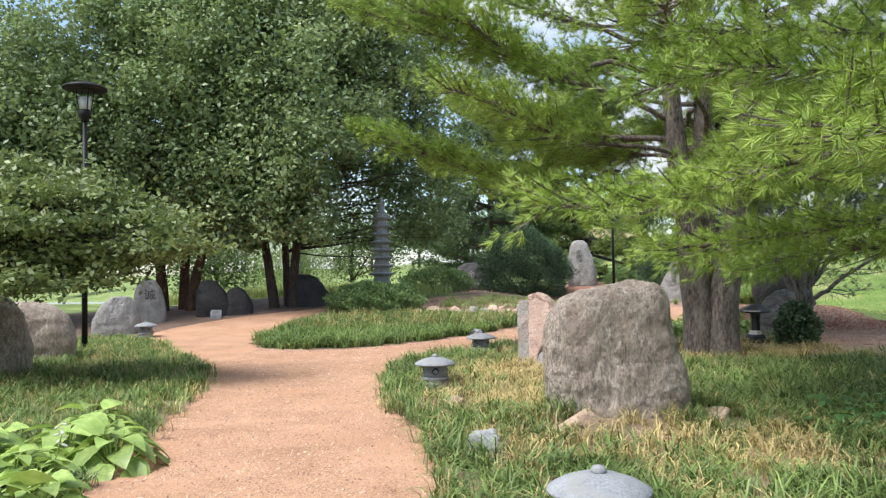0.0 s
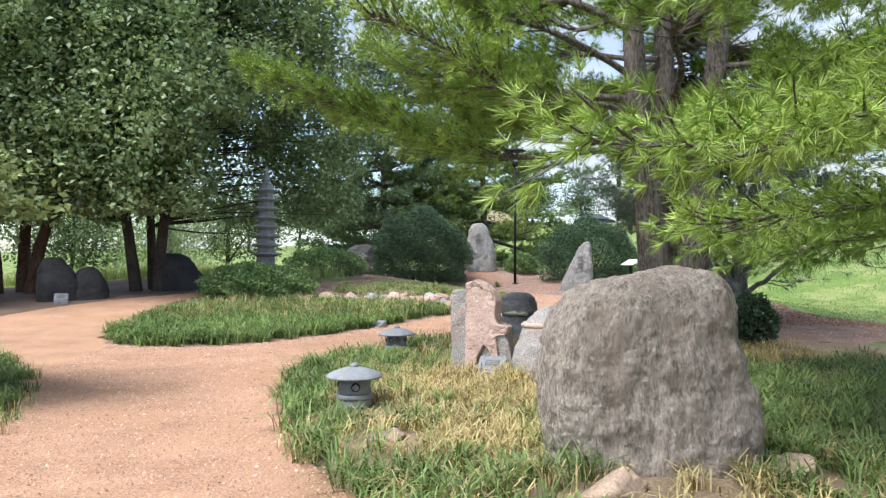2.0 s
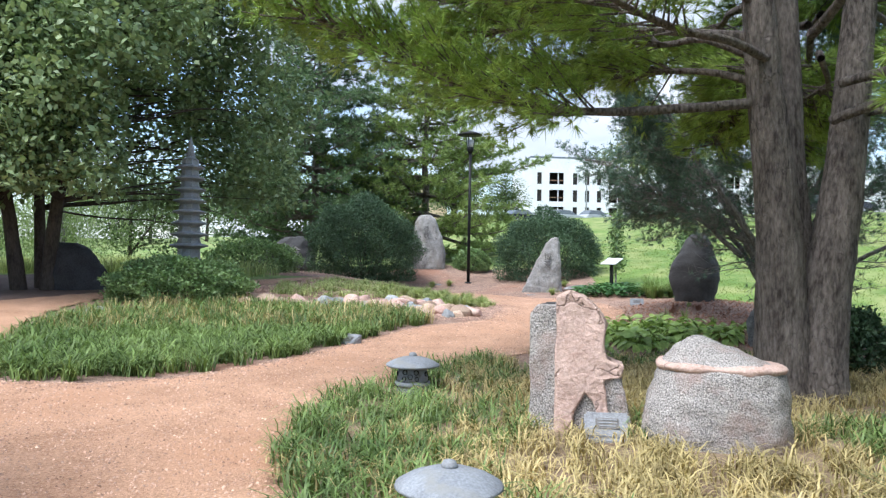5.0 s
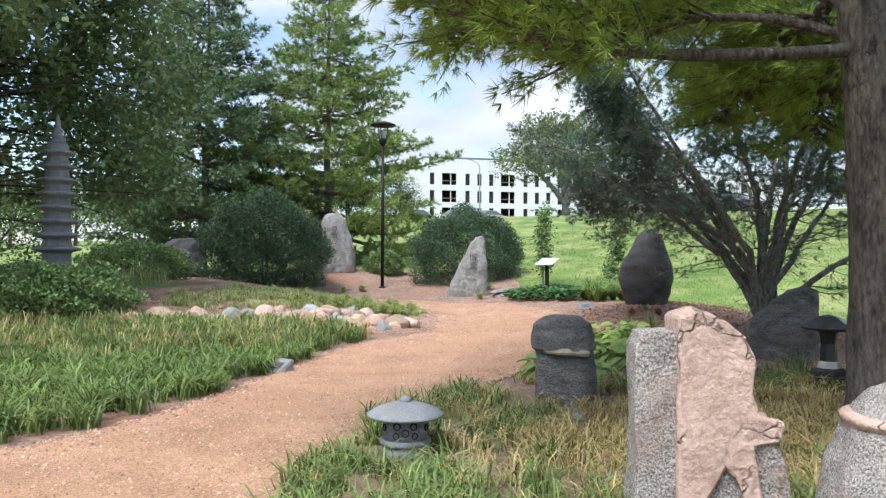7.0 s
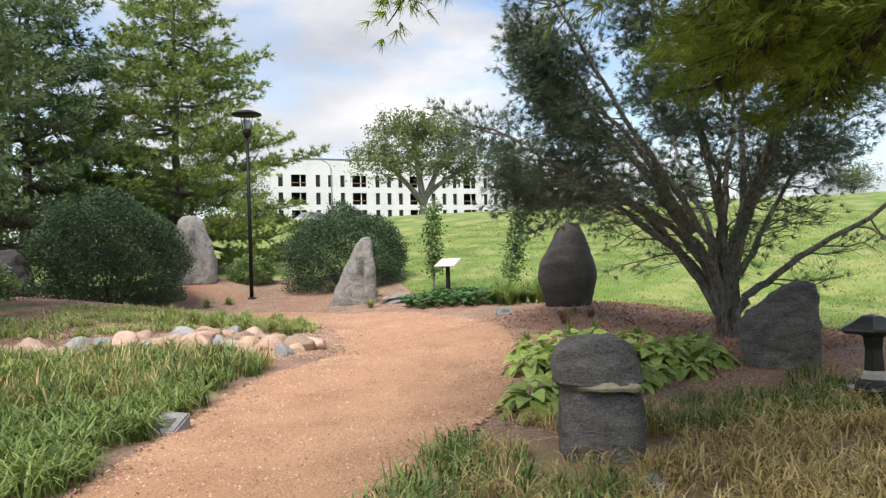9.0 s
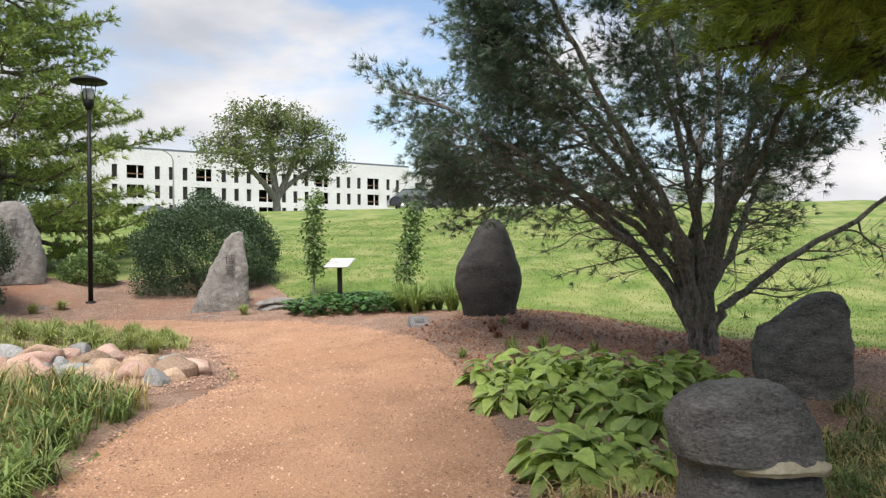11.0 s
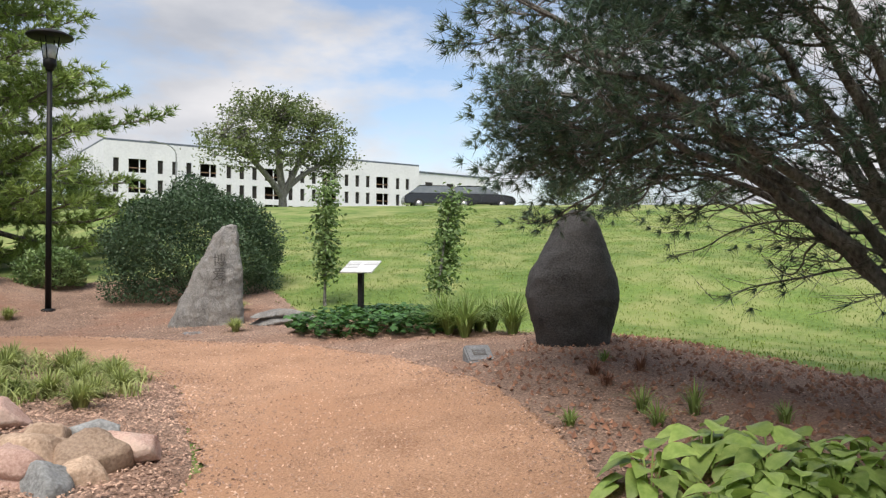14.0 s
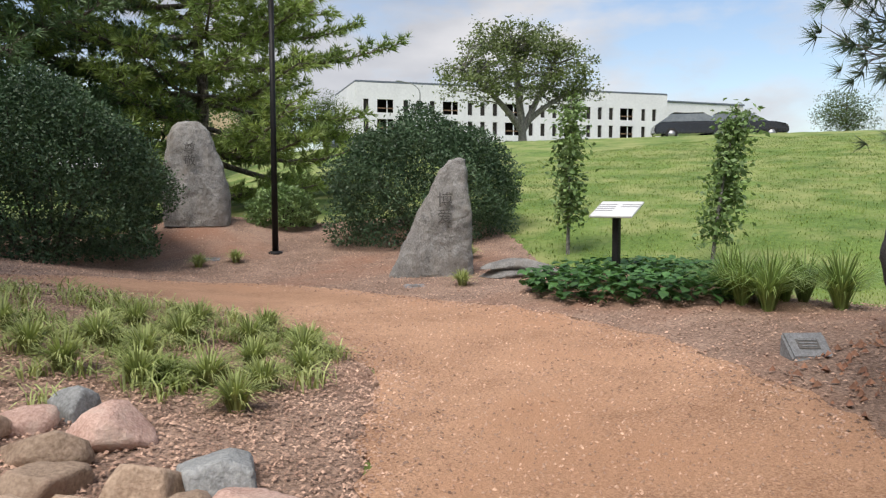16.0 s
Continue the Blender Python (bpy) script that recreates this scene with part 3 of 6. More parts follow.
PATH = closed_curve([(0.3, -7), (0.3, 0), (0.12, 4), (-0.12, 6.8), (-0.45, 8.2), (-0.72, 9.7), (-0.85, 11.3), (-0.7, 12.7), (-0.3, 13.9), (0.3, 14.8),
                     (0.9, 15.5), (1.9, 16.5), (3.2, 17.4), (4.0, 18.0), (4.6, 18.7), (5.7, 19.9), (7.0, 21.2), (7.7, 22.4), (8.1, 23.6), (8.5, 25.0),
                     (8.5, 26.6), (8.3, 27.8), (7.9, 29.2), (7.1, 30.8), (6.1, 31.9), (4.5, 31.8), (3.2, 30.7), (1.2, 30.0), (-1.2, 28.4),
                     (-3.8, 26.3), (-6.2, 24.3), (-7.4, 22.6), (-8.0, 20.8), (-7.4, 18.8), (-5.4, 15.2), (-4.2, 12.9), (-3.6, 11.4), (-3.15, 9.7),
                     (-2.95, 8.3), (-2.85, 7), (-2.7, 5.6), (-2.5, 4), (-2.4, 0), (-2.4, -7)], 5)
RIGHT_BED = closed_curve([(0.2, -7), (0.2, 0), (0.05, 4), (-0.2, 6.8), (-0.55, 8.2), (-0.8, 9.7), (-0.93, 11.3), (-0.78, 12.7), (-0.36, 14.0), (0.2, 14.9),
                          (0.8, 15.6), (1.8, 16.6), (3.2, 17.3), (4.2, 17.2), (5.6, 16.6), (7.2, 16.4), (8.6, 15.2), (9.4, 13.4), (9.6, 9), (9.4, 3), (9, -3), (8, -7)], 5)
LEFT_BED = closed_curve([(-2.3, -7), (-2.3, 0), (-2.4, 4), (-2.6, 5.6), (-2.75, 7), (-2.85, 8.3), (-3.05, 9.7), (-3.5, 11.5), (-4.1, 13.0), (-5.3, 15.3),
                         (-7.3, 18.9), (-9.5, 19.4), (-14, 17), (-16, 10), (-15, 0), (-13, -7)], 5)
MULCH = closed_curve([(3.0, 16.5), (5.6, 16.0), (7.2, 15.4), (9.3, 14.8), (11.6, 16.4), (12.0, 18.2), (11.5, 19.6), (11.7, 21.2), (12.0, 23.2), (11.6, 25.2), (11.2, 26.6),
                      (11.4, 28.6), (11.2, 30.2), (11.9, 32), (12.4, 34.2), (11.6, 36), (9.6, 37), (8.2, 38.4), (7, 39), (3, 39.5), (-1, 39), (-2, 36), (0, 32), (3, 30.2), (5.5, 30.8),
                      (7.2, 30), (8.2, 27.5), (8.2, 25), (7.4, 22), (5.5, 20), (3.4, 18)], 5)
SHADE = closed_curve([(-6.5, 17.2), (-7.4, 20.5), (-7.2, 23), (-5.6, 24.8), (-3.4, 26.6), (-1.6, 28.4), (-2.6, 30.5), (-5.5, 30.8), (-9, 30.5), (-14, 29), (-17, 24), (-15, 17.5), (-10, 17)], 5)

# Sheet darkened by colour where the trees shade the ground.
region("shaded_bed", SHADE, [], "shade_soil", 0.006, 0.3, "bare soil and leaf litter, coloured darker for the trees' shade")
region("bed_right", RIGHT_BED, [], "soil", 0.004, 0.2, "planted bed of brown soil beside the path")
region("bed_left", LEFT_BED, [], "soil", 0.004, 0.25, "planted bed of brown soil beside the path")
region("mulch_bed", MULCH, [], "mulch", 0.012, 0.15, "reddish brown shredded bark mulch bed", wobble=0.06)
region("island_bed", ISLAND, [], "mulch", 0.012, 0.15, "mulched island bed inside the loop of the path")
path = region("path", PATH, [ISLAND], "gravel", 0.028, 0.1, "salmon pink crushed gravel garden path", "path", wobble=0.11)


from mathutils.bvhtree import BVHTree


# ---- plants: makers ----
def unit(v):
    return v / (np.linalg.norm(v, axis=-1, keepdims=True) + 1e-9)


def leaf_cards(name, p, size, droop=0.3, aspect=0.55, up=0.35):
    """Small folded leaves at the points: four corners each, two triangles that meet along the rib."""
    n = len(p)
    d = unit(rng.normal(size=(n, 3)) * (1, 1, 0.6) + (0, 0, -droop))
    nrm = unit(rng.normal(size=(n, 3)) + (0, 0, up * 2))
    s = unit(np.cross(d, nrm))
    w = unit(np.cross(s, d))
    L = (size * rng.uniform(0.65, 1.25, n))[:, None]
    a, b = p, p + d * L
    m = p + d * L * 0.45 + w * L * 0.1
    v = np.stack([a, m + s * L * aspect * 0.5, b, m - s * L * aspect * 0.5], 1).reshape(-1, 3)
    i = np.arange(n)[:, None] * 4
    return array_mesh(name, v, (i + np.array([[0, 1, 2, 3]])))


def needle_tufts(name, p, d, count, length, width, spread=0.55):
    """Bundles of thin needles: every needle one narrow triangle, fanned round the twig's direction."""
    n = len(p)
    P, D = np.repeat(p, count, 0), np.repeat(unit(d), count, 0)
    r = rng.normal(size=(n * count, 3))
    dirs = unit(D + r * spread)
    s = unit(np.cross(dirs, rng.normal(size=(n * count, 3))))
    L = (length * rng.uniform(0.7, 1.15, n * count))[:, None]
    v = np.stack([P - s * width / 2, P + s * width / 2, P + dirs * L + (0, 0, -0.06) * L], 1).reshape(-1, 3)
    i = np.arange(n * count)[:, None] * 3
    return array_mesh(name, v, i + np.array([[0, 1, 2]]))


def bent(a, b, sag=0.0, n=7, wob=0.08):
    a, b = np.array(a, float), np.array(b, float)
    t = np.linspace(0, 1, n)[:, None]
    q = a + (b - a) * t
    q[:, 2] -= sag * np.sin(np.pi * t[:, 0])
    L = np.linalg.norm(b - a)
    q[1:-1] += rng.normal(size=(n - 2, 3)) * wob * L * 0.22
    return curve_points(q, 3)


def limb_with_twigs(tubes, line, r0, first=0.3, twigs=26, reach=1.1, tuft_step=0.13, flat=0.35, lift=0.15, sides=7, twig=1.0, start=0.2):
    """A limb with side twigs on its outer part; gives the places and ways of the needle tufts."""
    n = len(line)
    tubes.add(line, list(np.linspace(r0, r0 * 0.16, n)), sides, 0.2)
    P, D = [], []
    for k in range(twigs):
        s = first + (1 - first) * (k + rng.uniform(0, 1)) / twigs
        i = min(int(s * (n - 1)), n - 2)
        base, fwd = line[i] + (line[i + 1] - line[i]) * (s * (n - 1) - i), unit(line[i + 1] - line[i])
        sideways = unit(np.cross(fwd, (0, 0, 1.0))) * (1 if k % 2 else -1)
        way = unit(fwd * rng.uniform(0.5, 1.1) + sideways * rng.uniform(0.5, 1.1) + np.array((0, 0, 1)) * rng.normal(lift, flat))
        L = reach * rng.uniform(0.45, 1.1) * (1.15 - 0.55 * s)
        m = 5
        tw = np.array([base + way * L * j / (m - 1) + np.array((0, 0, 1)) * 0.1 * L * (j / (m - 1)) ** 2 for j in range(m)])
        tubes.add(tw, list(np.linspace(0.011, 0.004, m) * (1 + r0 * 4) * twig), 3)
        for j in range(max(2, int(L * 0.85 / tuft_step))):
            f = start + (1 - start) * (j + rng.uniform(0, 1)) / max(2, int(L * 0.85 / tuft_step))
            c = base + way * L * f + np.array((0, 0, 1)) * 0.1 * L * f * f
            off = rng.normal(size=3) * (0.09, 0.09, 0.06)
            P.append(c + off)
            D.append(unit(way + off * 5 + np.array((0, 0, 0.15))))
    P.append(line[-1])
    D.append(unit(line[-1] - line[-2]))
    return P, D


def tree(name, at, label, group=""):
    return thing(name, at, label, "tree", group)


def conifer(name, at, tall, spread, mat, bark, label, whorls=15, per=6, tufts=(14, 0.16, 0.012), r0=0.22, low=0.12, reach=0.9, tuft_step=0.16, droop=0.1):
    """A straight pine: whorls of spreading limbs that shorten to the tip, with twigs and needle bundles."""
    t = tree(name, at, label)
    tb = Tubes()
    top = np.array((rng.normal() * 0.2, rng.normal() * 0.2, tall))
    stem = bent((0, 0, -0.15), top, 0, 9, 0.02)
    tb.add(stem, list(np.linspace(r0, 0.025, len(stem))), 10, 0.12)
    P, D = [], []
    for w in range(whorls):
        s = low + (0.97 - low) * w / (whorls - 1)
        z = tall * s
        R = spread * (1 - s) ** 0.72 * rng.uniform(0.8, 1.12) + 0.25
        for k in range(per):
            a = 2 * math.pi * (k + rng.uniform(-0.35, 0.35)) / per + w * 0.9
            L = R * rng.uniform(0.65, 1.12)
            end = np.array((math.cos(a) * L, math.sin(a) * L, z + L * rng.uniform(-0.05, 0.32) - droop * L))
            line = bent((0, 0, z), end, 0.06 * L, 5, 0.06)
            p, d = limb_with_twigs(tb, line, 0.02 + 0.014 * L, 0.25, max(5, int(L * 5.5)), reach * min(1, 0.4 + L * 0.28), tuft_step, 0.2, 0.1, 5)
            P += p
            D += d
    part("trunk", tb.mesh("trunk"), bark, t)
    part("crown", needle_tufts("crown", np.array(P), np.array(D), *tufts), mat, t)
    return t


def crown_points(blobs, clusters, leaves, sigma, hang=1.0, shell=0.62):
    """Leaf places in clumps spread through rounded lobes, denser towards their skins."""
    C = []
    vol = np.array([b[3] * b[4] * b[5] for b in blobs]) ** 0.75
    for b, share in zip(blobs, vol / vol.sum()):
        n = int(clusters * share)
        d = unit(rng.normal(size=(n, 3)))
        r = (shell + (1 - shell) * rng.uniform(0, 1, n) ** 0.6)[:, None]
        r = np.where(rng.uniform(0, 1, (n, 1)) < 0.25, rng.uniform(0.2, 0.8, (n, 1)), r)
        wav = 1 + 0.16 * np.sin(d[:, :1] * 5 + b[0]) * np.cos(d[:, 1:2] * 6 + b[1])
        C.append(np.array(b[:3]) + d * r * wav * np.array(b[3:6]))
    C = np.concatenate(C)
    k = rng.poisson(leaves, len(C))
    P = np.repeat(C, k, 0)
    P = P + rng.normal(size=P.shape) * np.array((sigma, sigma, sigma * hang)) * np.repeat(rng.uniform(0.6, 1.3, (len(C), 1)), k, 0)
    return C, P


def broadleaf(name, at, label, stems, blobs, leaf, bark, clusters, leaves, sigma, size, hang=1.0, droop=0.3, shell=0.62, twig_share=0.3, limb_r=0.05, group="", low=None, clear=None):
    """A leafy tree: stems as lines of points with a base radius, limbs out to the leaf clumps, and the clumps."""
    t = tree(name, at, label, group)
    tb = Tubes()
    ends = []
    for pts, r in stems:
        line = curve_points(pts, 4)
        tb.add(line, list(np.linspace(r, r * 0.3, len(line))), 9, 0.15)
        ends += [line[i] for i in range(len(line) // 3, len(line))]
    ends = np.array(ends)
    C, P = crown_points(blobs, clusters, leaves, sigma, hang, shell)
    if low is not None:
        P = P[P[:, 2] > low]
    if clear is not None:
        P, C = P[~clear(P)], C[~clear(C)]
    for c in C[rng.uniform(0, 1, len(C)) < twig_share]:
        score = np.linalg.norm(ends - c, axis=1) + np.maximum(0, ends[:, 2] - c[2] + 0.3) * 1.2
        e = ends[np.argmin(score)]
        line = bent(e, c, -0.05 * np.linalg.norm(c - e), 4, 0.12)
        tb.add(line, list(np.linspace(limb_r * rng.uniform(0.5, 1), limb_r * 0.12, len(line))), 4)
    part("trunk", tb.mesh("trunk"), bark, t)
    part("crown", leaf_cards("crown", P, size, droop, 0.6, 0.7), leaf, t)
    return t


def shrub(name, at, r, label, leaf, count, size, stems="bark_dark", lump=0.105, group=""):
    """A rounded bush: leaves over a lumpy dome, some within, on short stems."""
    t = thing(name, at, label, "shrub", group)
    n = count
    d = unit(rng.normal(size=(n, 3)) + (0, 0, 0.25))
    lum = 1 + lump * (np.sin(d[:, 0] * 6.3 + at[0]) * np.cos(d[:, 1] * 5.1 + at[1]) + 0.7 * np.sin(d[:, 2] * 9 + d[:, 0] * 8)) + rng.normal(size=n) * 0.035
    depth = 1 - 0.35 * rng.uniform(0, 1, n) ** 2.2
    P = d * np.array(r) * (lum * depth)[:, None]
    P[:, 2] = P[:, 2] * 0.72 + r[2] * 0.42
    P = P[P[:, 2] > 0.02]
    part("foliage", leaf_cards("foliage", P, size, -0.5, 0.5, 0.2), leaf, t)
    tb = Tubes()
    for k in range(14):
        a = rng.uniform(0, 6.28)
        q = np.array((math.cos(a) * r[0] * 0.7, math.sin(a) * r[1] * 0.7, r[2] * rng.uniform(0.5, 0.95)))
        tb.add(bent((q[0] * 0.15, q[1] * 0.15, -0.05), q, 0, 4, 0.1), list(np.linspace(0.03, 0.008, 10)), 5)
    part("stem", tb.mesh("stem"), stems, t)
    return t


def blades(name, poly, holes, density, length, width, mat, label, lean=0.5, tuft=9, patch=None, near=None, category="grass", box=None, spread=0.06):
    """Arching grass blades in tufts over a bed."""
    o = np.asarray(poly)
    lo, hi = o.min(0), o.max(0)
    if box:
        lo, hi = np.maximum(lo, box[:2]), np.minimum(hi, box[2:])
    n = int(np.prod(hi - lo) * density / tuft)
    c = rng.uniform(lo, hi, (n, 2))
    ok = inside(o, c[:, 0], c[:, 1])
    for q in holes:
        ok &= ~inside(q, c[:, 0], c[:, 1])
    if patch:
        ok &= patch(c[:, 0], c[:, 1])
    c = c[ok]
    c = np.repeat(c, tuft, 0)
    n = len(c)
    scale = np.repeat(rng.uniform(0.7, 1.2, n // tuft), tuft)
    c = c + rng.normal(size=c.shape) * spread
    a = rng.uniform(0, 2 * np.pi, n)
    out = np.stack([np.cos(a), np.sin(a), np.zeros(n)], -1)
    side = np.stack([-np.sin(a), np.cos(a), np.zeros(n)], -1)
    L = (length * scale * rng.uniform(0.6, 1.15, n))[:, None]
    k = np.minimum(lean * rng.uniform(0.5, 1.25, n), 1.5)[:, None]
    b = np.stack([c[:, 0], c[:, 1], height(c[:, 0], c[:, 1])], -1)
    up = np.array((0, 0, 1.0))
    at = lambda s: b + up * L * (s - 0.48 * k * s ** 3) + out * L * k * 0.62 * s * s
    low, mid, tip = at(0.42), at(0.78), at(1.0)
    w = side * (width * rng.uniform(0.6, 1.2, n))[:, None]
    v = np.stack([b - w, b + w, low + w, low - w, mid + w * 0.7, mid - w * 0.7, tip], 1).reshape(-1, 3)
    i = np.arange(n)[:, None] * 7
    f = np.concatenate([i + [[0, 1, 2]], i + [[0, 2, 3]], i + [[3, 2, 4]], i + [[3, 4, 5]], i + [[5, 4, 6]]], 1).reshape(-1, 3)
    ob = part(name, array_mesh(name, v, f), mat, None)
    return tagged(ob, label, category, kind="stuff")


# ---- stones: makers ----
def slab_mesh(outline, front, back, seed, rough=0.014, cuts=3):
    """A split slab: an upright outline (x, z) with a thickness, its faces chipped and uneven."""
    bm = bmesh.new()
    f = bm.faces.new([bm.verts.new((x, front, z)) for x, z in outline])
    made = bmesh.ops.extrude_face_region(bm, geom=[f])
    for v in made["geom"]:
        if isinstance(v, bmesh.types.BMVert):
            v.co.y = back
    bmesh.ops.bevel(bm, geom=list(bm.edges), offset=0.012, segments=1, affect="EDGES")
    bmesh.ops.triangulate(bm, faces=list(bm.faces))
    for _ in range(cuts):
        long = [e for e in bm.edges if e.calc_length() > 0.035]
        bmesh.ops.subdivide_edges(bm, edges=long, cuts=1)
        bmesh.ops.triangulate(bm, faces=[q for q in bm.faces if len(q.verts) > 3])
    bmesh.ops.recalc_face_normals(bm, faces=bm.faces)
    bm.normal_update()
    off = Vector((seed * 3.3, seed * 1.7, seed))
    moves = [(v, v.normal * rough * (noise.fractal((v.co + off) * 7, 0.8, 2.1, 5) + 1.4 * noise.noise((v.co + off) * 2.4) - abs(noise.noise((v.co + off) * 5)))) for v in bm.verts]
    for v, m in moves:
        v.co += m
    return bm



def stone_mesh(name, rings, power=3.0, rough=0.03, detail=2.2, seed=0, na=56, nz=42, facet=0.0, strata=0.0, ragged=0.02, pits=0.0, soften=6):
    """A standing stone lofted through sections (height, centre x, centre y, half width, half depth), with a worn, uneven skin."""
    rings = np.array(rings, float)
    zs = np.linspace(rings[0, 0], rings[-1, 0], nz)
    sec = np.stack([np.interp(zs, rings[:, 0], rings[:, i]) for i in range(1, 5)], -1)
    for _ in range(soften):
        sec[1:-1] = (sec[:-2] + 2 * sec[1:-1] + sec[2:]) / 4
    bm = bmesh.new()
    off = Vector((seed * 7.3, seed * 3.1, seed * 5.7))
    rows = []
    for z, (cx, cy, wx, wy) in zip(zs, sec):
        row = []
        for k in range(na):
            a = 2 * math.pi * k / na
            c, s = math.cos(a), math.sin(a)
            r = (abs(c) ** power + abs(s) ** power) ** (-1 / power)
            row.append(bm.verts.new((cx + wx * c * r, cy + wy * s * r, z)))
        rows.append(row)
    for a, b in zip(rows, rows[1:]):
        for k in range(na):
            bm.faces.new((a[k], a[(k + 1) % na], b[(k + 1) % na], b[k]))
    last = rows[-1]
    centre = Vector((0, 0, 0))
    for v in last:
        centre += v.co / na
    inner = [bm.verts.new(centre + (v.co - centre) * 0.5 + Vector((0, 0, ragged))) for v in last]
    for k in range(na):
        bm.faces.new((last[k], last[(k + 1) % na], inner[(k + 1) % na], inner[k]))
    tip = bm.verts.new(centre + Vector((0, 0, ragged * 1.3)))
    for k in range(na):
        bm.faces.new((inner[k], inner[(k + 1) % na], tip))
    bm.normal_update()
    moved = []
    for v in bm.verts:
        p = v.co + off
        amp = rough * (0.55 * noise.fractal(p * detail, 0.75, 2.2, 7) + noise.noise(p * detail * 0.45)) - rough * 0.35 * abs(noise.noise(p * detail * 1.6 + Vector((3, 1, 2))))
        if facet:
            dist, _ = noise.voronoi(p * 2.6 + Vector((0, 0, 0.4 * noise.noise(p * 3))))
            amp -= facet * 2.2 * max(0.0, 0.22 - (dist[1] - dist[0])) - facet * 0.5 * noise.noise(p * 9)
        if pits:
            q = Vector((p.x, p.y, p.z * 0.6))
            w = Vector((p.x * 15, p.y * 15, p.z * 7))
            amp += pits * (0.45 * noise.fractal(w, 0.6, 2.0, 3) - 0.5 * max(0.0, noise.noise(w * 0.45) - 0.25) + noise.fractal(q * 3.4, 0.7, 2.2, 6) - 0.9 * max(0.0, noise.noise(q * 2.1 + Vector((7, 2, 4))) - 0.12))
        if strata:
            amp += strata * math.sin((v.co.z + 0.25 * v.co.x + 0.08 * noise.noise(p * 2)) * 38)
        moved.append((v, v.normal * amp))
    for v, m in moved:
        v.co += m
    for f in bm.faces:
        f.smooth = True
    bmesh.ops.recalc_face_normals(bm, faces=bm.faces)
    return bm


def boulder_mesh(size, seed, rough=0.16, sub=4, flat=0.3):
    """A loose rounded stone."""
    bm = bmesh.new()
    bmesh.ops.create_icosphere(bm, subdivisions=sub, radius=1)
    off = Vector((seed * 3.7, seed * 1.9, seed * 4.3))
    pick = random.Random(seed)
    planes = [(Vector((pick.gauss(0, 1), pick.gauss(0, 1), pick.gauss(0.25, 0.8))).normalized(), pick.uniform(0.5, 0.82)) for _ in range(9)]
    for v in bm.verts:
        p = v.co.normalized()
        r = 1 + rough * 2 * noise.noise(p * 1.2 + off) + rough * 0.7 * noise.noise(p * 2.7 + off) + rough * 0.25 * noise.noise(p * 7 + off)
        for d, cut in planes:
            if p.dot(d) > 0.3:
                r = min(r, cut / p.dot(d))
        r += rough * 0.12 * noise.fractal(p * 6 + off, 0.8, 2.0, 3)
        v.co = Vector((p.x * r * size[0], p.y * r * size[1], p.z * r * size[2]))
        if v.co.z < -size[2] * flat:
            v.co.z = -size[2] * flat + (v.co.z + size[2] * flat) * 0.15
        v.co.z += size[2] * flat
    for f in bm.faces:
        f.smooth = True
    return bm


def boulder(name, x, y, size, mat, label, seed, turn=0.0, sink=0.03, group="", tilt=(0.0, 0.0), rough=0.16, category="rock", lift=0.0):
    t = thing(name, (x, y, h(x, y) - sink + lift), label, category, group, turn, tilt)
    part("stone", boulder_mesh(size, seed, rough), mat, t)
    return t


def lettering(text, parent, at, size, mat, depth=0.004):
    """Carved characters, one above the other, on a stone's face."""
    made = []
    for k, ch in enumerate(text):
        cu = bpy.data.curves.new("character", "FONT")
        cu.body, cu.size, cu.extrude, cu.align_x = ch, size, depth, "CENTER"
        tmp = new("character", cu)
        dg = bpy.context.evaluated_depsgraph_get()
        me = bpy.data.meshes.new_from_object(tmp.evaluated_get(dg))
        bpy.data.objects.remove(tmp)
        ob = part("character", me, None, parent, "carved character")
        me.materials.clear()
        me.materials.append(M[mat])
        tree_ = BVHTree.FromPolygons([v.co.copy() for v in parent.children[0].data.vertices], [tuple(p.vertices) for p in parent.children[0].data.polygons])
        for v in me.vertices:
            x_, z_ = at[0] + v.co.x, at[2] - k * size * 1.05 + v.co.y
            spot = tree_.ray_cast(Vector((x_, -5, z_)), Vector((0, 1, 0)))[0]
            v.co = (x_, (spot.y if spot else at[1]) - 0.008 - v.co.z, z_)
        me.update()
        made.append(ob)
    return made


def stone(name, x, y, rings, mat, label, seed, turn=0.0, sink=0.08, **kw):
    t = thing(name, (x, y, h(x, y) - sink), label, "standing stone", turn=turn)
    part("stone", stone_mesh("stone", rings, seed=seed, **kw), mat, t)
    return t


# ---- standing stones ----
stone("standing_stone", 1.72, 7.6, [(0, 0, 0, .69, .45), (.36, -.01, 0, .7, .46), (.72, -.06, 0, .65, .44), (1.0, -.06, 0, .585, .4), (1.16, -.02, 0, .51, .35), (1.25, .05, 0, .41, .28), (1.32, .12, 0, .28, .19), (1.36, .16, 0, .13, .1)],
      "gneiss", "large rough brown-grey boulder with lined weathered faces", 3, turn=-8, power=4.6, rough=0.06, detail=2.4, facet=0.014, pits=0.022, soften=3, na=230, nz=170)
stone("standing_stone", 9.15, 30.55, [(0, 0, 0, .7, .3), (.5, .09, 0, .58, .3), (1.0, .2, 0, .45, .27), (1.4, .29, 0, .34, .22), (1.75, .37, 0, .24, .17), (1.93, .42, 0, .13, .1)],
      "grey_stone", "grey wedge-shaped standing stone with two carved characters", 5, turn=-27, power=3.8, rough=0.05, facet=0.015, pits=0.02, soften=1, na=84, nz=70)
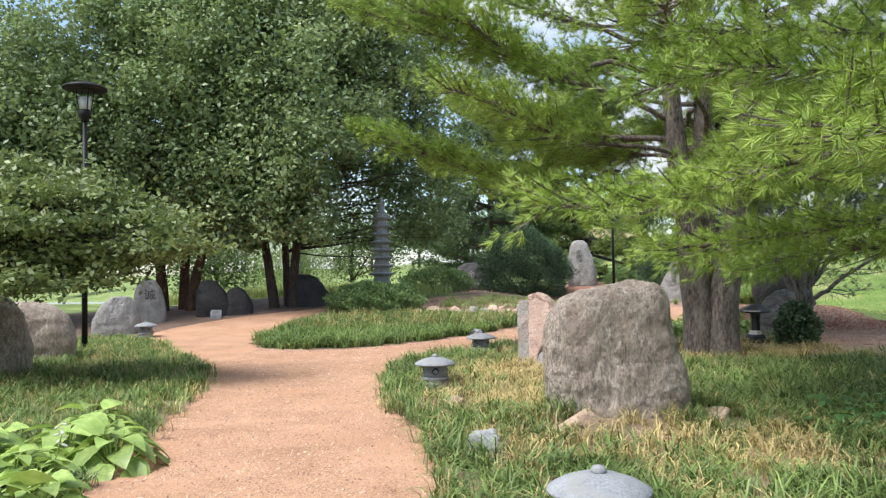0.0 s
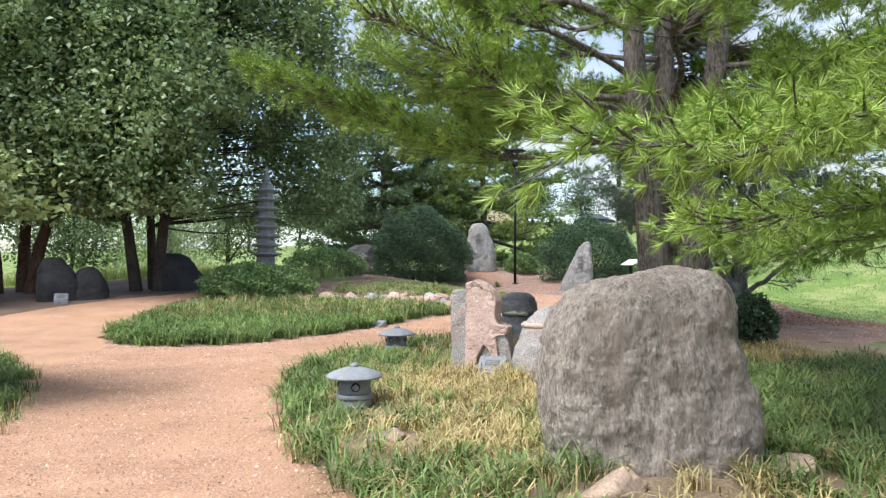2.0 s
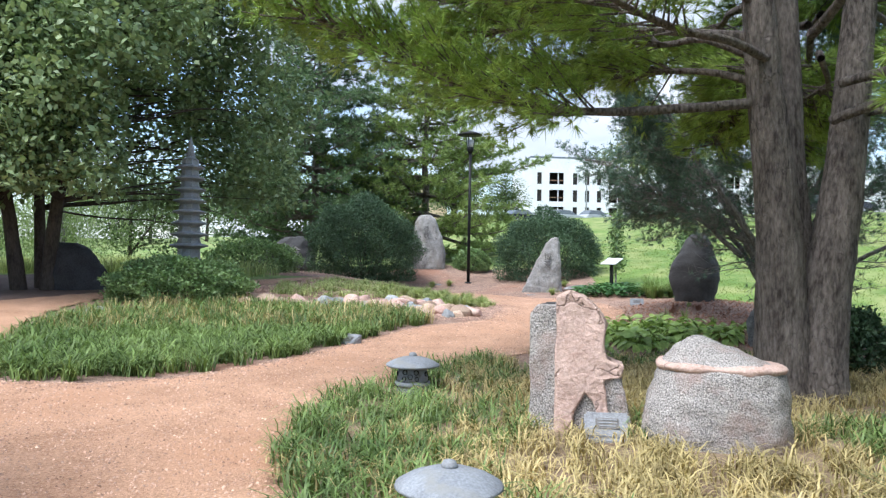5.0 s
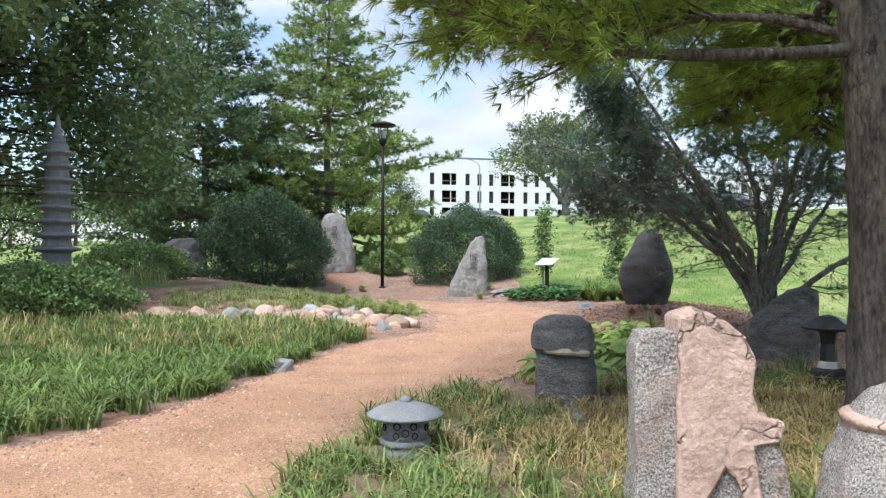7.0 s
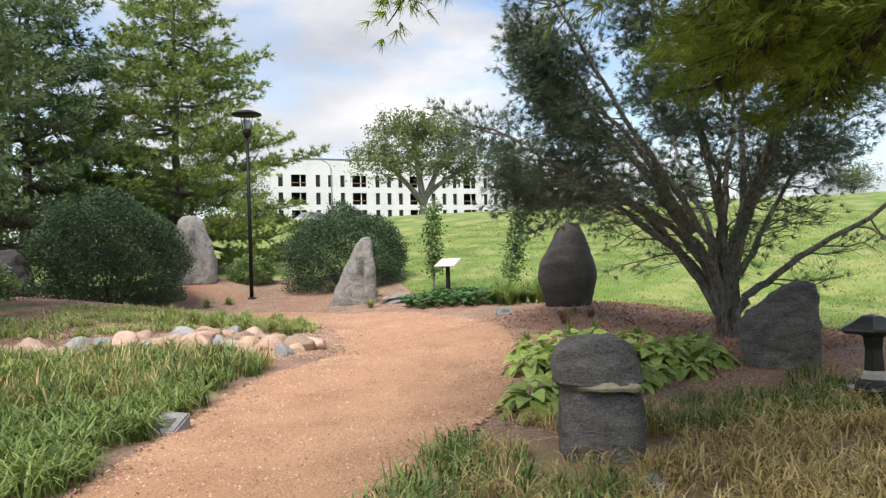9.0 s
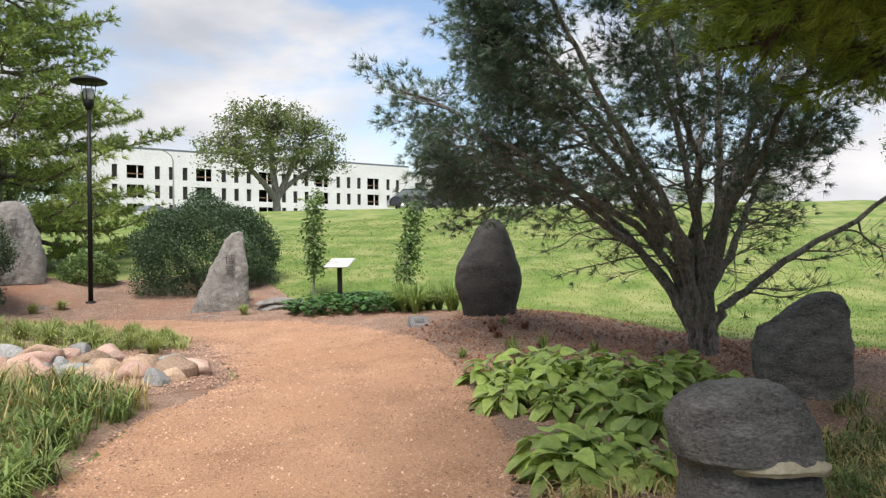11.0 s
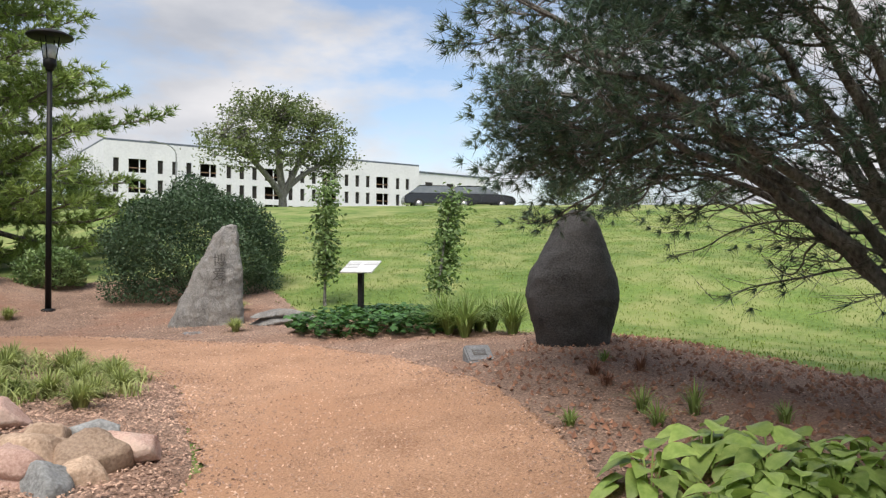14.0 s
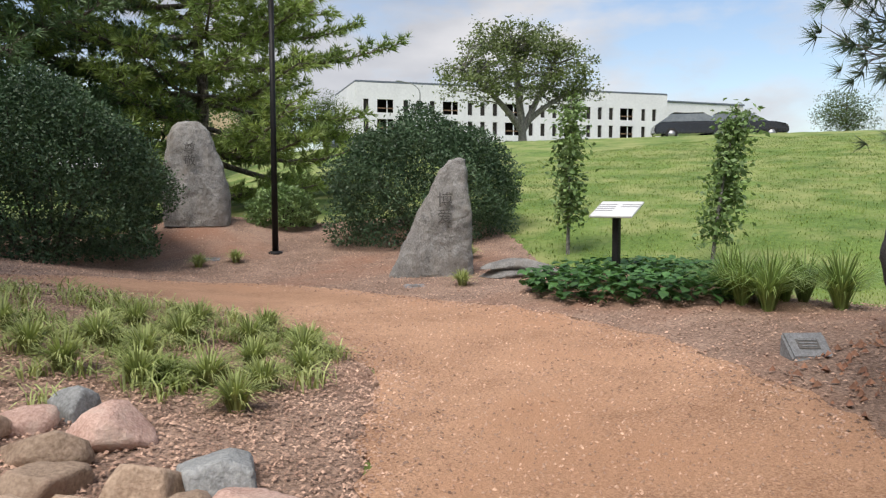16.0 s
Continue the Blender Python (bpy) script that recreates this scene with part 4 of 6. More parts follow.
stone("standing_stone", 6.72, 36.4, [(0, 0, 0, .66, .4), (.7, 0, 0, .68, .38), (1.3, -.03, 0, .6, .33), (1.8, -.1, 0, .44, .26), (2.05, -.13, 0, .32, .2), (2.15, -.14, 0, .2, .13)],
      "grey_stone", "tall pale grey standing stone with two carved characters", 8, turn=-15, power=3, rough=0.05, facet=0.012, pits=0.015, soften=2, na=84, nz=70)
stone("standing_stone", 10.05, 23.1, [(0, 0, 0, .45, .4), (.2, 0, 0, .49, .45), (.45, 0, 0, .58, .51), (.68, 0, 0, .61, .52), (.95, .01, 0, .56, .48), (1.25, .03, 0, .43, .39), (1.5, .05, 0, .32, .29), (1.68, .07, 0, .24, .2), (1.78, .08, 0, .12, .1)],
      "dark_stone", "dark egg-shaped standing stone on a mulch mound", 11, turn=-45, power=2.4, rough=0.045, pits=0.008, na=90, nz=70)
stone("standing_stone", 3.02, 15.95, [(0, .01, 0, .3, .27), (.3, .01, 0, .31, .27), (.56, .01, .02, .31, .27), (.6, .0, .04, .29, .24), (.64, 0, 0, .33, .29), (.78, -.01, .01, .33, .28), (.9, -.02, .02, .29, .23), (.97, -.03, .03, .19, .14)],
      "schist", "short dark grey layered stone with a broken pale ledge", 14, turn=-38, power=3.4, rough=0.045, strata=0.001, pits=0.012, soften=0, na=90, nz=80)
stone("standing_stone", 7.45, 17.05, [(0, 0, 0, .43, .34), (.5, 0, 0, .45, .34), (.72, .04, 0, .41, .3), (.92, .16, 0, .27, .22), (1.03, .25, 0, .15, .14)],
      "schist", "dark slanted upright stone under the pine", 17, turn=-60, power=3.4, rough=0.06, strata=0.001, pits=0.03, soften=1, na=84, nz=64)
stone("standing_stone", 1.1, 37.2, [(0, 0, 0, 1.16, .6), (.35, 0, 0, 1.15, .6), (.8, .05, 0, .95, .5), (1.15, .2, 0, .65, .38), (1.42, .3, 0, .32, .22)],
      "dark_stone", "broad dark boulder with a carved pale mark", 20, turn=-6, power=2.6, rough=0.1)
stone("standing_stone", -4.75, 27.0, [(0, 0, 0, .78, .5), (.5, -.04, 0, .74, .48), (.85, -.12, 0, .6, .4), (1.08, -.2, 0, .42, .3), (1.17, -.25, 0, .25, .2)],
      "black_stone", "black rounded boulder under the birch", 23, turn=8, power=2.8, rough=0.06)
stone("standing_stone", -7.5, 24.8, [(0, 0, 0, .55, .4), (.5, 0, 0, .55, .4), (.95, -.08, 0, .4, .32), (1.2, -.12, 0, .22, .2)],
      "black_stone", "dark upright stone in tree shade", 26, turn=16, power=2.8, rough=0.06)
stone("standing_stone", -6.75, 25.0, [(0, 0, 0, .5, .4), (.5, 0, 0, .46, .36), (.8, -.04, 0, .3, .26), (.92, -.05, 0, .16, .15)],
      "black_stone", "low dark rounded stone in tree shade", 29, turn=14, power=2.6, rough=0.06)
stone("standing_stone", -9.1, 23.6, [(0, 0, 0, .52, .26), (.6, -.02, 0, .5, .26), (1.1, -.06, 0, .4, .2), (1.38, -.08, 0, .22, .14)],
      "grey_stone", "grey upright slab with a carved character", 32, turn=20, power=3, rough=0.05)
stone("standing_stone", -8.95, 20.8, [(0, 0, 0, .68, .3), (.5, 0, 0, .62, .28), (.85, .05, 0, .5, .22), (1.1, .1, 0, .25, .14)],
      "grey_stone", "leaning grey slab beside the trees", 35, turn=22, power=3, rough=0.05)
stone("standing_stone", -7.6, 12.35, [(0, 0, 0, .8, .55), (.6, 0, 0, .8, .55), (1.1, -.05, 0, .68, .48), (1.4, -.08, 0, .48, .34), (1.5, -.1, 0, .25, .2)],
      "gneiss", "rough brown granite boulder among the sedge", 38, turn=28, power=2.8, rough=0.08, pits=0.025, na=84, nz=64)
stone("standing_stone", -7.8, 14.5, [(0, 0, 0, .72, .45), (.5, .02, 0, .72, .45), (.9, -.02, 0, .62, .38), (1.12, -.06, 0, .42, .28), (1.2, -.1, 0, .22, .15)],
      "gneiss", "grey-brown split boulder beside the lamp post", 41, turn=25, power=3, rough=0.07)

# The pair of split stones by the path: speckled granite with pink veins.
slab = thing("split_stone", (1.66, 12.5, h(1.66, 12.5) - 0.1), "upright split granite slab with a pink vein face", "standing stone", turn=-28)
part("granite_slab", slab_mesh([(-.42, -.05), (-.42, 1.05), (-.38, 1.13), (-.12, 1.15), (.1, 1.12), (.19, .9), (.2, .66), (.32, .62), (.37, .4), (.42, .15), (.4, -.05)], -.146, .16, 51), "granite", slab, "speckled grey granite body")
part("pink_face", slab_mesh([(-.2, -.04), (-.08, -.04), (-.05, .26), (.04, .42), (.1, .36), (.17, .2), (.25, .16), (.22, .4), (.2, .53), (.34, .55), (.36, .66), (.22, .7), (.19, .8), (.21, .98), (.15, 1.12), (.05, 1.2), (-.08, 1.25), (-.2, 1.21)], -.18, .12, 52, 0.012), "pink_granite", slab, "pink granite face")
gran = thing("granite_boulder", (2.42, 11.7, h(2.42, 11.7) - 0.1), "rounded speckled granite boulder with a pink band", "standing stone", turn=-30, size=0.82)
part("boulder", stone_mesh("boulder", [(0, -.02, 0, .68, .42), (.25, -.02, 0, .71, .45), (.6, .02, 0, .64, .43), (.86, .03, 0, .57, .38), (.96, -.04, .02, .44, .3), (1.05, -.12, .03, .29, .22), (1.12, -.16, .03, .13, .12)], power=2.8, rough=0.06, detail=2.6, seed=55, na=72, nz=52), "granite", gran, "speckled granite body")
part("pink_band", stone_mesh("band", [(.8, .03, 0, .565, .37), (.83, .03, 0, .588, .392), (.855, .03, 0, .588, .392), (.88, .02, 0, .55, .36)], power=2.8, rough=0.02, detail=6, seed=56, nz=10, na=72, ragged=0.0, soften=1), "pink_granite", gran, "pink granite band")
lip = part("pale_ledge", stone_mesh("lip", [(.60, .06, -.2, .2, .11), (.63, .05, -.2, .23, .125), (.655, .02, -.18, .2, .1)], power=2.4, rough=0.035, detail=6, seed=57, nz=8, soften=0), "pale_lip",
           [o for o in scene.objects if o.name.startswith("standing_stone") and abs(o.location.x - 3.02) < 0.01][0], "pale freshly broken edge")


def stone_at(x):
    return [o for o in scene.objects if o.name.startswith("standing_stone") and abs(o.location.x - x) < 0.01][0]


lettering("博爱", stone_at(9.15), (0.22, -0.315, 1.2), 0.25, "carving")
lettering("尊敬", stone_at(6.72), (-0.1, -0.42, 1.52), 0.24, "carving")
lettering("金", stone_at(1.1), (0.35, -0.5, 0.72), 0.42, "carving_pale")
lettering("诚", stone_at(-9.1), (-0.02, -0.275, 0.82), 0.36, "carving")

# ---- loose rocks ----
boulder("white_rock", 0.33, 6.45, (.19, .15, .15), "cobble_grey", "small pale quartz rock in the grass", 2, 30)
boulder("flat_rock", 1.22, 6.95, (.24, .18, .15), "cobble", "pale rounded rock at the foot of the boulder", 4, 10)
boulder("flat_rock", 2.62, 7.35, (.26, .2, .12), "cobble", "pale rounded rock at the foot of the boulder", 6, 50)
boulder("flat_rock", 0.12, 8.95, (.2, .15, .1), "cobble", "tan rock half hidden in the grass", 7, 0)
boulder("flat_rock", -3.9, 22.6, (.75, .4, .2), "cobble_grey", "long flat pale boulder behind the sedge", 9, 12)
boulder("pale_rock", 2.62, 15.1, (.15, .11, .12), "cobble_grey", "small pale block in the grass", 12, 20)
boulder("flat_rock", 1.42, 15.1, (.14, .11, .1), "plaque", "small grey rock in the grass", 13, 20)
kinds = ("cobble", "cobble_pink", "cobble_grey", "cobble", "cobble_pink")
r2 = random.Random(5)
STREAM = curve_points([(-1.2, 24.6), (0.4, 24.3), (1.6, 24.2), (2.5, 23.7), (3.2, 23.2), (3.7, 22.7)], 8)
for i in range(46):
    q = STREAM[int(i / 46 * len(STREAM))]
    s = r2.uniform(0.19, 0.34) * (1.0 - 0.1 * i / 46)
    x, y = q[0] + r2.uniform(-0.25, 0.25), q[1] + r2.uniform(-0.4, 0.4)
    m = kinds[i % 5]
    boulder("river_rock", x, y, (s * r2.uniform(1, 1.4), s, s * r2.uniform(0.55, 0.85)), m,
            {"cobble_grey": "grey river rock in a dry stream bed", "cobble_pink": "pinkish river rock in a dry stream bed"}.get(m, "tan river rock in a dry stream bed"), i + 20, r2.uniform(0, 180), 0.04, "river rocks", rough=0.13)
for i, (x, y, s, m) in enumerate(((3.0, 24.55, .34, "cobble"), (3.35, 24.75, .26, "cobble_pink"), (3.62, 24.95, .3, "cobble_grey"), (3.4, 24.2, .3, "cobble"), (3.75, 24.4, .36, "cobble_pink"),
                                  (4.15, 23.55, .38, "cobble_grey"), (4.2, 23.05, .34, "cobble_pink"), (3.8, 23.5, .34, "cobble"), (3.35, 23.7, .32, "cobble"), (2.95, 24.0, .3, "cobble_grey"), (3.85, 22.95, .24, "cobble_grey"), (2.7, 24.9, .28, "cobble_grey"))):
    boulder("river_rock", x, y, (s * 0.92, s * 0.72, s * 0.62), m, {"cobble_grey": "large grey rock heaped at the stream's end", "cobble_pink": "large pink speckled rock heaped at the stream's end"}.get(m, "large tan rock heaped at the stream's end"),
            i + 70, i * 47, 0.03, "river rocks", ((i * 13) % 25 - 12, (i * 7) % 21 - 10), rough=0.13)
ledge = thing("stone_ledge", (10.2, 29.5, h(10.2, 29.5)), "flat layered grey stone ledge lying by the lawn", "rock", turn=-32)
part("slab", boulder_mesh((.82, .34, .13), 91, 0.1), "grey_stone", ledge)
q = part("slab", boulder_mesh((.7, .3, .12), 92, 0.1), "grey_stone", ledge)
q.location = (-0.12, 0.05, 0.13)


# ---- plaques ----
def plaque(x, y, label, turn, size=(.32, .26, .2), slope=25, lift=0.0):
    t = thing("plaque_stone", (x, y, h(x, y) - 0.03 + lift), label, "plaque", turn=turn)
    bm = block(size, bevel=0.02)
    for v in bm.verts:
        if v.co.z > size[2] * 0.5:
            v.co.z += v.co.y * math.tan(radians(slope))
        v.co += Vector((noise.noise(v.co * 9), noise.noise(v.co * 9 + Vector((5, 0, 0))), 0)) * 0.012
    part("stone", bm, "plaque", t)
    pl = part("plate", block((size[0] * 0.5, size[1] * 0.45, 0.006), bevel=0.003, segments=1), "plate", t, "dark etched plate")
    pl.matrix_local = pose(0, 0, size[2] + 0.002, slope, 0, 0)
    for k in range(3):
        b = part("text_line", block((size[0] * (0.42 - 0.07 * (k == 2)), size[1] * 0.05, 0.003), bevel=0), "plaque", pl, "illegible line of text")
        b.location = (0, size[1] * (0.14 - 0.13 * k), 0.008)
    return t


plaque(1.66, 12.02, "small grey wedge-shaped plaque stone before the slab", -25, (.36, .26, .15), 32)
plaque(0.74, 19.12, "small grey plaque stone at the edge of the sedge", -62, (.4, .26, .12), 34)
plaque(8.7, 23.55, "small grey plaque stone on the mulch", -30, (.34, .24, .13), 36)
plaque(8.45, 29.75, "flat grey plaque set in the mulch before the wedge stone", -27, (.34, .26, .05), 8)
plaque(6.55, 34.4, "flat grey plaque set in the mulch before the tall stone", -15, (.34, .26, .05), 8)
plaque(-7.2, 24.05, "small grey plaque stone in tree shade", 15, (.34, .3, .22), 30)


# ---- stone lanterns ----
def snow_lantern(x, y, turn, holes, label, size=0.92):
    """A low garden lantern: round foot, round fire box with openings, wide domed roof with a knob."""
    t = thing("stone_lantern", (x, y, h(x, y) + 0.03), label, "lantern", "garden lanterns", turn, size=size)
    part("base", lathe([(0.0, -0.05), (.185, -0.05), (.185, .06), (.17, .08), (0, .08)]), "concrete", t)
    part("band", lathe([(0, .08), (.205, .08), (.21, .09), (.21, .115), (.195, .125), (0, .125)]), "concrete", t)
    part("fire_box", lathe([(0, .125), (.185, .125), (.178, .2), (.165, .31), (0, .31)]), "concrete", t)
    # The fire box is solid; dark discs paint the shaded holes.
    for a, z, r in holes:
        rim = part("opening", lathe([(r, 0), (r, .012), (r * .82, .012), (r * .82, -.01), (0, -.01)], 18), "hole_shade", t, "near-black disc painting the shade in a round opening")
        rim.matrix_local = pose(0, 0, z, 0, 0, a) @ pose(0, -.176 + (z - .16) * .07, 0, 90, 0, 0)
    part("roof", lathe([(0, .315), (.2, .315), (.3, .30), (.315, .31), (.31, .325), (.24, .365), (.14, .40), (.05, .418), (0, .42)], 40), "concrete", t)
    part("knob", lathe([(0, .41), (.045, .412), (.05, .43), (.035, .455), (0, .465)], 16), "concrete", t)
    return t


five = [(-22, .245, .03), (22, .245, .03), (0, .195, .03), (-24, .17, .026), (24, .17, .026), (70, .22, .03), (-70, .22, .03)]
snow_lantern(0.84, 4.2, -10, five, "grey cast stone lantern with a domed roof")
snow_lantern(-0.12, 10.4, 2, [(0, .215, .05), (120, .215, .05), (240, .215, .05)], "grey cast stone lantern with one moon-shaped opening", 0.9)
snow_lantern(0.72, 14.6, -22, five, "grey cast stone lantern with five small openings")
snow_lantern(-7.75, 19.8, 20, [(-20, .215, .045), (20, .215, .045)], "grey cast stone lantern at the path's bend")

dl = thing("pedestal_lantern", (6.35, 15.45, h(6.35, 15.45)), "black polished stone pedestal lantern under the pine", "lantern", turn=-35)
part("base", block((.46, .46, .16), (0, 0, -.03), bevel=0.02), "polished", dl)
part("plinth", lathe([(0, .13), (.2, .13), (.19, .18), (.15, .22), (0, .22)], 4, False), "polished", dl)
part("inlay", lathe([(0, .22), (.13, .22), (.12, .27), (.1, .3), (0, .3)], 6, False), "pale_inlay", dl, "pale stone collar")
part("shaft", lathe([(0, .3), (.1, .3), (.085, .5), (.1, .62), (.15, .66), (0, .66)], 6, False), "polished", dl)
part("roof", lathe([(0, .66), (.26, .655), (.315, .69), (.3, .71), (.2, .76), (.1, .82), (0, .84)], 6, False), "polished", dl, "spreading black roof stone")

# ---- pagoda ----
pg = thing("stone_pagoda", (-2.1, 26.3, h(-2.1, 26.3)), "grey many-tiered stone pagoda behind a bush", "pagoda", turn=12)
part("base", block((.75, .75, .3), (0, 0, -.05), bevel=0.03), "concrete", pg)
part("shaft", lathe([(0, .25), (.3, .25), (.27, 1.05), (0, 1.05)], 8, False), "concrete", pg)
z = 1.05
for k in range(8):
    r = .44 - .016 * k
    tier = part("tier", lathe([(0, z), (r * .6, z), (r * .68, z + .03), (r * 1.05, z + .075), (r * 1.07, z + .1), (r * 1.0, z + .115), (r * .66, z + .15), (r * .58, z + .28), (0, z + .28)], 8, False), "concrete", pg)
    z += .275
part("finial", lathe([(0, z), (.2, z), (.12, z + .06), (.1, z + .1), (.13, z + .14), (.08, z + .2), (.1, z + .26), (.05, z + .34), (.06, z + .4), (0, z + .62)], 12), "concrete", pg)


# ---- lamp posts, sign ----
def lamp_post(x, y):
    t = thing("lamp_post", (x, y, h(x, y)), "black metal park lamp post with a flat disc hood", "lamp post", "park lamps")
    part("base_plate", lathe([(0, -.03), (.14, -.03), (.14, .02), (.1, .05), (0, .05)], 20), "black_metal", t)
    part("pole", lathe([(0, .04), (.062, .04), (.055, 2.6), (.05, 5.0), (0, 5.0)], 20), "black_metal", t)
    part("collar", lathe([(0, 5.0), (.075, 5.0), (.085, 5.05), (.13, 5.1), (.13, 5.22), (.1, 5.25), (0, 5.25)], 20), "black_metal", t)
    part("lens", lathe([(0, 5.25), (.11, 5.25), (.14, 5.52), (0, 5.52)], 20), "lamp_glass", t, "pale lamp glass")
    for k in range(4):
        a = math.pi / 4 + k * math.pi / 2
        tb = Tubes().add([(.12 * math.cos(a), .12 * math.sin(a), 5.2), (.17 * math.cos(a), .17 * math.sin(a), 5.5), (.2 * math.cos(a), .2 * math.sin(a), 5.74)], [.012] * 3, 6)
        part("strut", tb.mesh("strut"), "black_metal", t)
    part("hood", lathe([(0, 5.7), (.44, 5.69), (.46, 5.71), (.44, 5.74), (.3, 5.8), (.12, 5.85), (0, 5.87)], 36), "black_metal", t, "flat black disc hood")
    return t


lamp_post(7.78, 34.4)
lamp_post(-7.7, 16.3)
sg = thing("information_sign", (9.88, 27.02, h(9.88, 27.02) - .1), "tilted pale information panel on a black post", "sign", turn=-66)
part("post", block((.085, .085, 1.02), bevel=0.008), "black_metal", sg)
br = part("bracket", block((.3, .2, .02), bevel=0.004), "black_metal", sg)
br.matrix_local = pose(0, 0, 1.03, 24, 0, 0)
pn = part("panel", block((.56, .44, .025), bevel=0.006), "panel", sg, "pale grey sign panel")
pn.matrix_local = pose(0, 0, 1.05, 24, 0, 0)
for k in range(6):
    b = part("text_line", block((.24, .016, .002), bevel=0), "plaque", pn, "illegible line of text")
    b.location = (-.15 if k < 4 else .16, .12 - .06 * (k % 4), .0255)


# ---- the big pine ----
def gap(a, b):
    return np.linalg.norm(np.array(a) - np.array(b))


pine = tree("white_pine", (4.7, 13.5, h(4.7, 13.5)), "large many-trunked white pine with bright green needles")
tb = Tubes()
for pts, r in (([(-.1, 0, -.15), (-.16, 0, .8), (-.3, -.05, 2.2), (-.5, 0, 4.2), (-.6, .1, 7), (-.6, .2, 10.5)], .3),
               ([(.12, .12, -.15), (.14, .14, 1.0), (.1, .25, 2.4), (.15, .4, 4.5), (.1, .6, 7.2), (.1, .7, 11)], .27),
               ([(.18, -.12, -.15), (.26, -.14, 1.0), (.5, -.15, 2.5), (.75, -.1, 4.5), (1.0, -.1, 7.5), (1.2, 0, 11)], .29)):
    line = curve_points(pts, 5)
    tb.add(line, list(np.interp(np.linspace(0, 1, len(line)), [0, .1, .35, 1], [r * 1.25, r, r * .78, r * .2])), 16, 0.14)
P, D = [], []
BOUGHS = (((-.4, -.05, 3.2), (-6.0, 1.2, 4.3), .5, 95), ((-.5, 0, 4.2), (-5.2, -.3, 6.2), .1, 76), ((-.45, 0, 3.9), (-4.2, 2.8, 5.2), .2, 60), ((-.5, 0, 4.9), (-6.3, .7, 6.6), .2, 80), ((-.4, -.1, 3.6), (-4.6, -1.2, 4.6), .3, 60),
         ((.2, -.3, 3.0), (-.6, -5.2, 2.5), -.3, 70), ((.3, -.3, 3.4), (1.3, -5.6, 3.3), -.3, 70), ((0, -.2, 3.9), (-1.8, -4.6, 5.0), -.2, 60),
         ((.5, -.2, 3.1), (3.2, -4.2, 2.7), -.2, 60), ((.6, 0, 4.4), (4.6, -2.8, 4.6), 0, 50), ((.1, -.1, 4.8), (.4, -5.4, 5.9), -.2, 60),
         ((-.3, .1, 5.0), (-3.8, -3.2, 7.0), 0, 50), ((.1, .4, 3.45), (-2.35, 3.7, 3.95), -.3, 90), ((.1, .4, 3.7), (-3.2, 3.2, 4.4), -.3, 70), ((0, .3, 4.6), (-1.9, 4.0, 5.0), -.2, 60), ((.3, .4, 4.0), (1.4, 3.4, 3.3), -.2, 70), ((.5, .2, 3.8), (2.4, 2.8, 3.1), -.2, 70), ((.4, .3, 4.2), (2.2, 4.2, 4.0), -.1, 70), ((.5, .2, 4.3), (3.5, 3.9, 3.9), -.1, 80), ((.4, .3, 5.0), (2.4, 4.0, 5.0), -.1, 60), ((.5, .2, 4.9), (3.8, 2.8, 5.0), -.1, 60), ((.5, .3, 5.6), (2.6, 3.6, 5.9), -.1, 60), ((.4, .3, 6.0), (1.0, 4.4, 6.4), -.1, 60), ((.6, .1, 5.8), (4.4, 2.0, 6.2), -.1, 60), ((-.2, .2, 5.8), (-1.6, 4.2, 6.2), -.1, 50), ((.2, .4, 4.6), (.6, 5.0, 4.9), .1, 50),
         ((.7, 0, 4.4), (4.6, 1.4, 4.6), .2, 40), ((-.5, 0, 5.6), (-4.8, 1.5, 7.2), 0, 40), ((-.2, .2, 5.2), (-2.4, 4.2, 6.6), .1, 36),
         ((.5, -.2, 5.6), (3.6, -3.8, 6.6), 0, 46), ((-.1, -.1, 5.9), (-1.4, -4.4, 7.6), 0, 46), ((.4, .3, 5.4), (3.0, 3.4, 6.4), 0, 30))
for a, b, sag, tw in BOUGHS:
    line = bent(a, b, sag, 7, 0.09)
    p, d = limb_with_twigs(tb, line, .026 + .006 * gap(a, b), 0.3, int(tw * 1.35), 1.2, 0.045, 0.24, 0.1, twig=1.2, start=0.42)
    P += p
    D += d
for w in range(10):
    zz = 6.6 + w * 0.48
    for k in range(4):
        a = k * 1.256 + w * 0.8 + rng.uniform(-.3, .3)
        L = (4.2 - w * 0.27) * rng.uniform(.7, 1.1)
        line = bent((0, 0.2, zz), (math.cos(a) * L, math.sin(a) * L, zz + L * rng.uniform(.0, .35)), 0.1, 5, .08)
        p, d = limb_with_twigs(tb, line, .05, 0.35, 10, 1.0, 0.14, 0.3, 0.12, 5)
        P += p
        D += d
part("trunk", tb.mesh("trunk"), "bark", pine)
part("crown", needle_tufts("crown", np.array(P), np.array(D), 16, 0.16, 0.0105, 0.48), "needle", pine, "bright green needle bundles")

# A second pine stands beside the walk; its low boughs hang out over the bed.
side_pine = tree("white_pine", (7.6, 6.2, h(7.6, 6.2)), "white pine beside the walk with long low boughs")
tb = Tubes()
for pts, r in (([(0, 0, -.15), (0, 0, 1), (-.1, .1, 4), (-.1, .1, 8), (0, 0, 12)], .3),):
    line = curve_points(pts, 5)
    tb.add(line, list(np.linspace(r * 1.2, r * .2, len(line))), 14, .14)
P, D = [], []
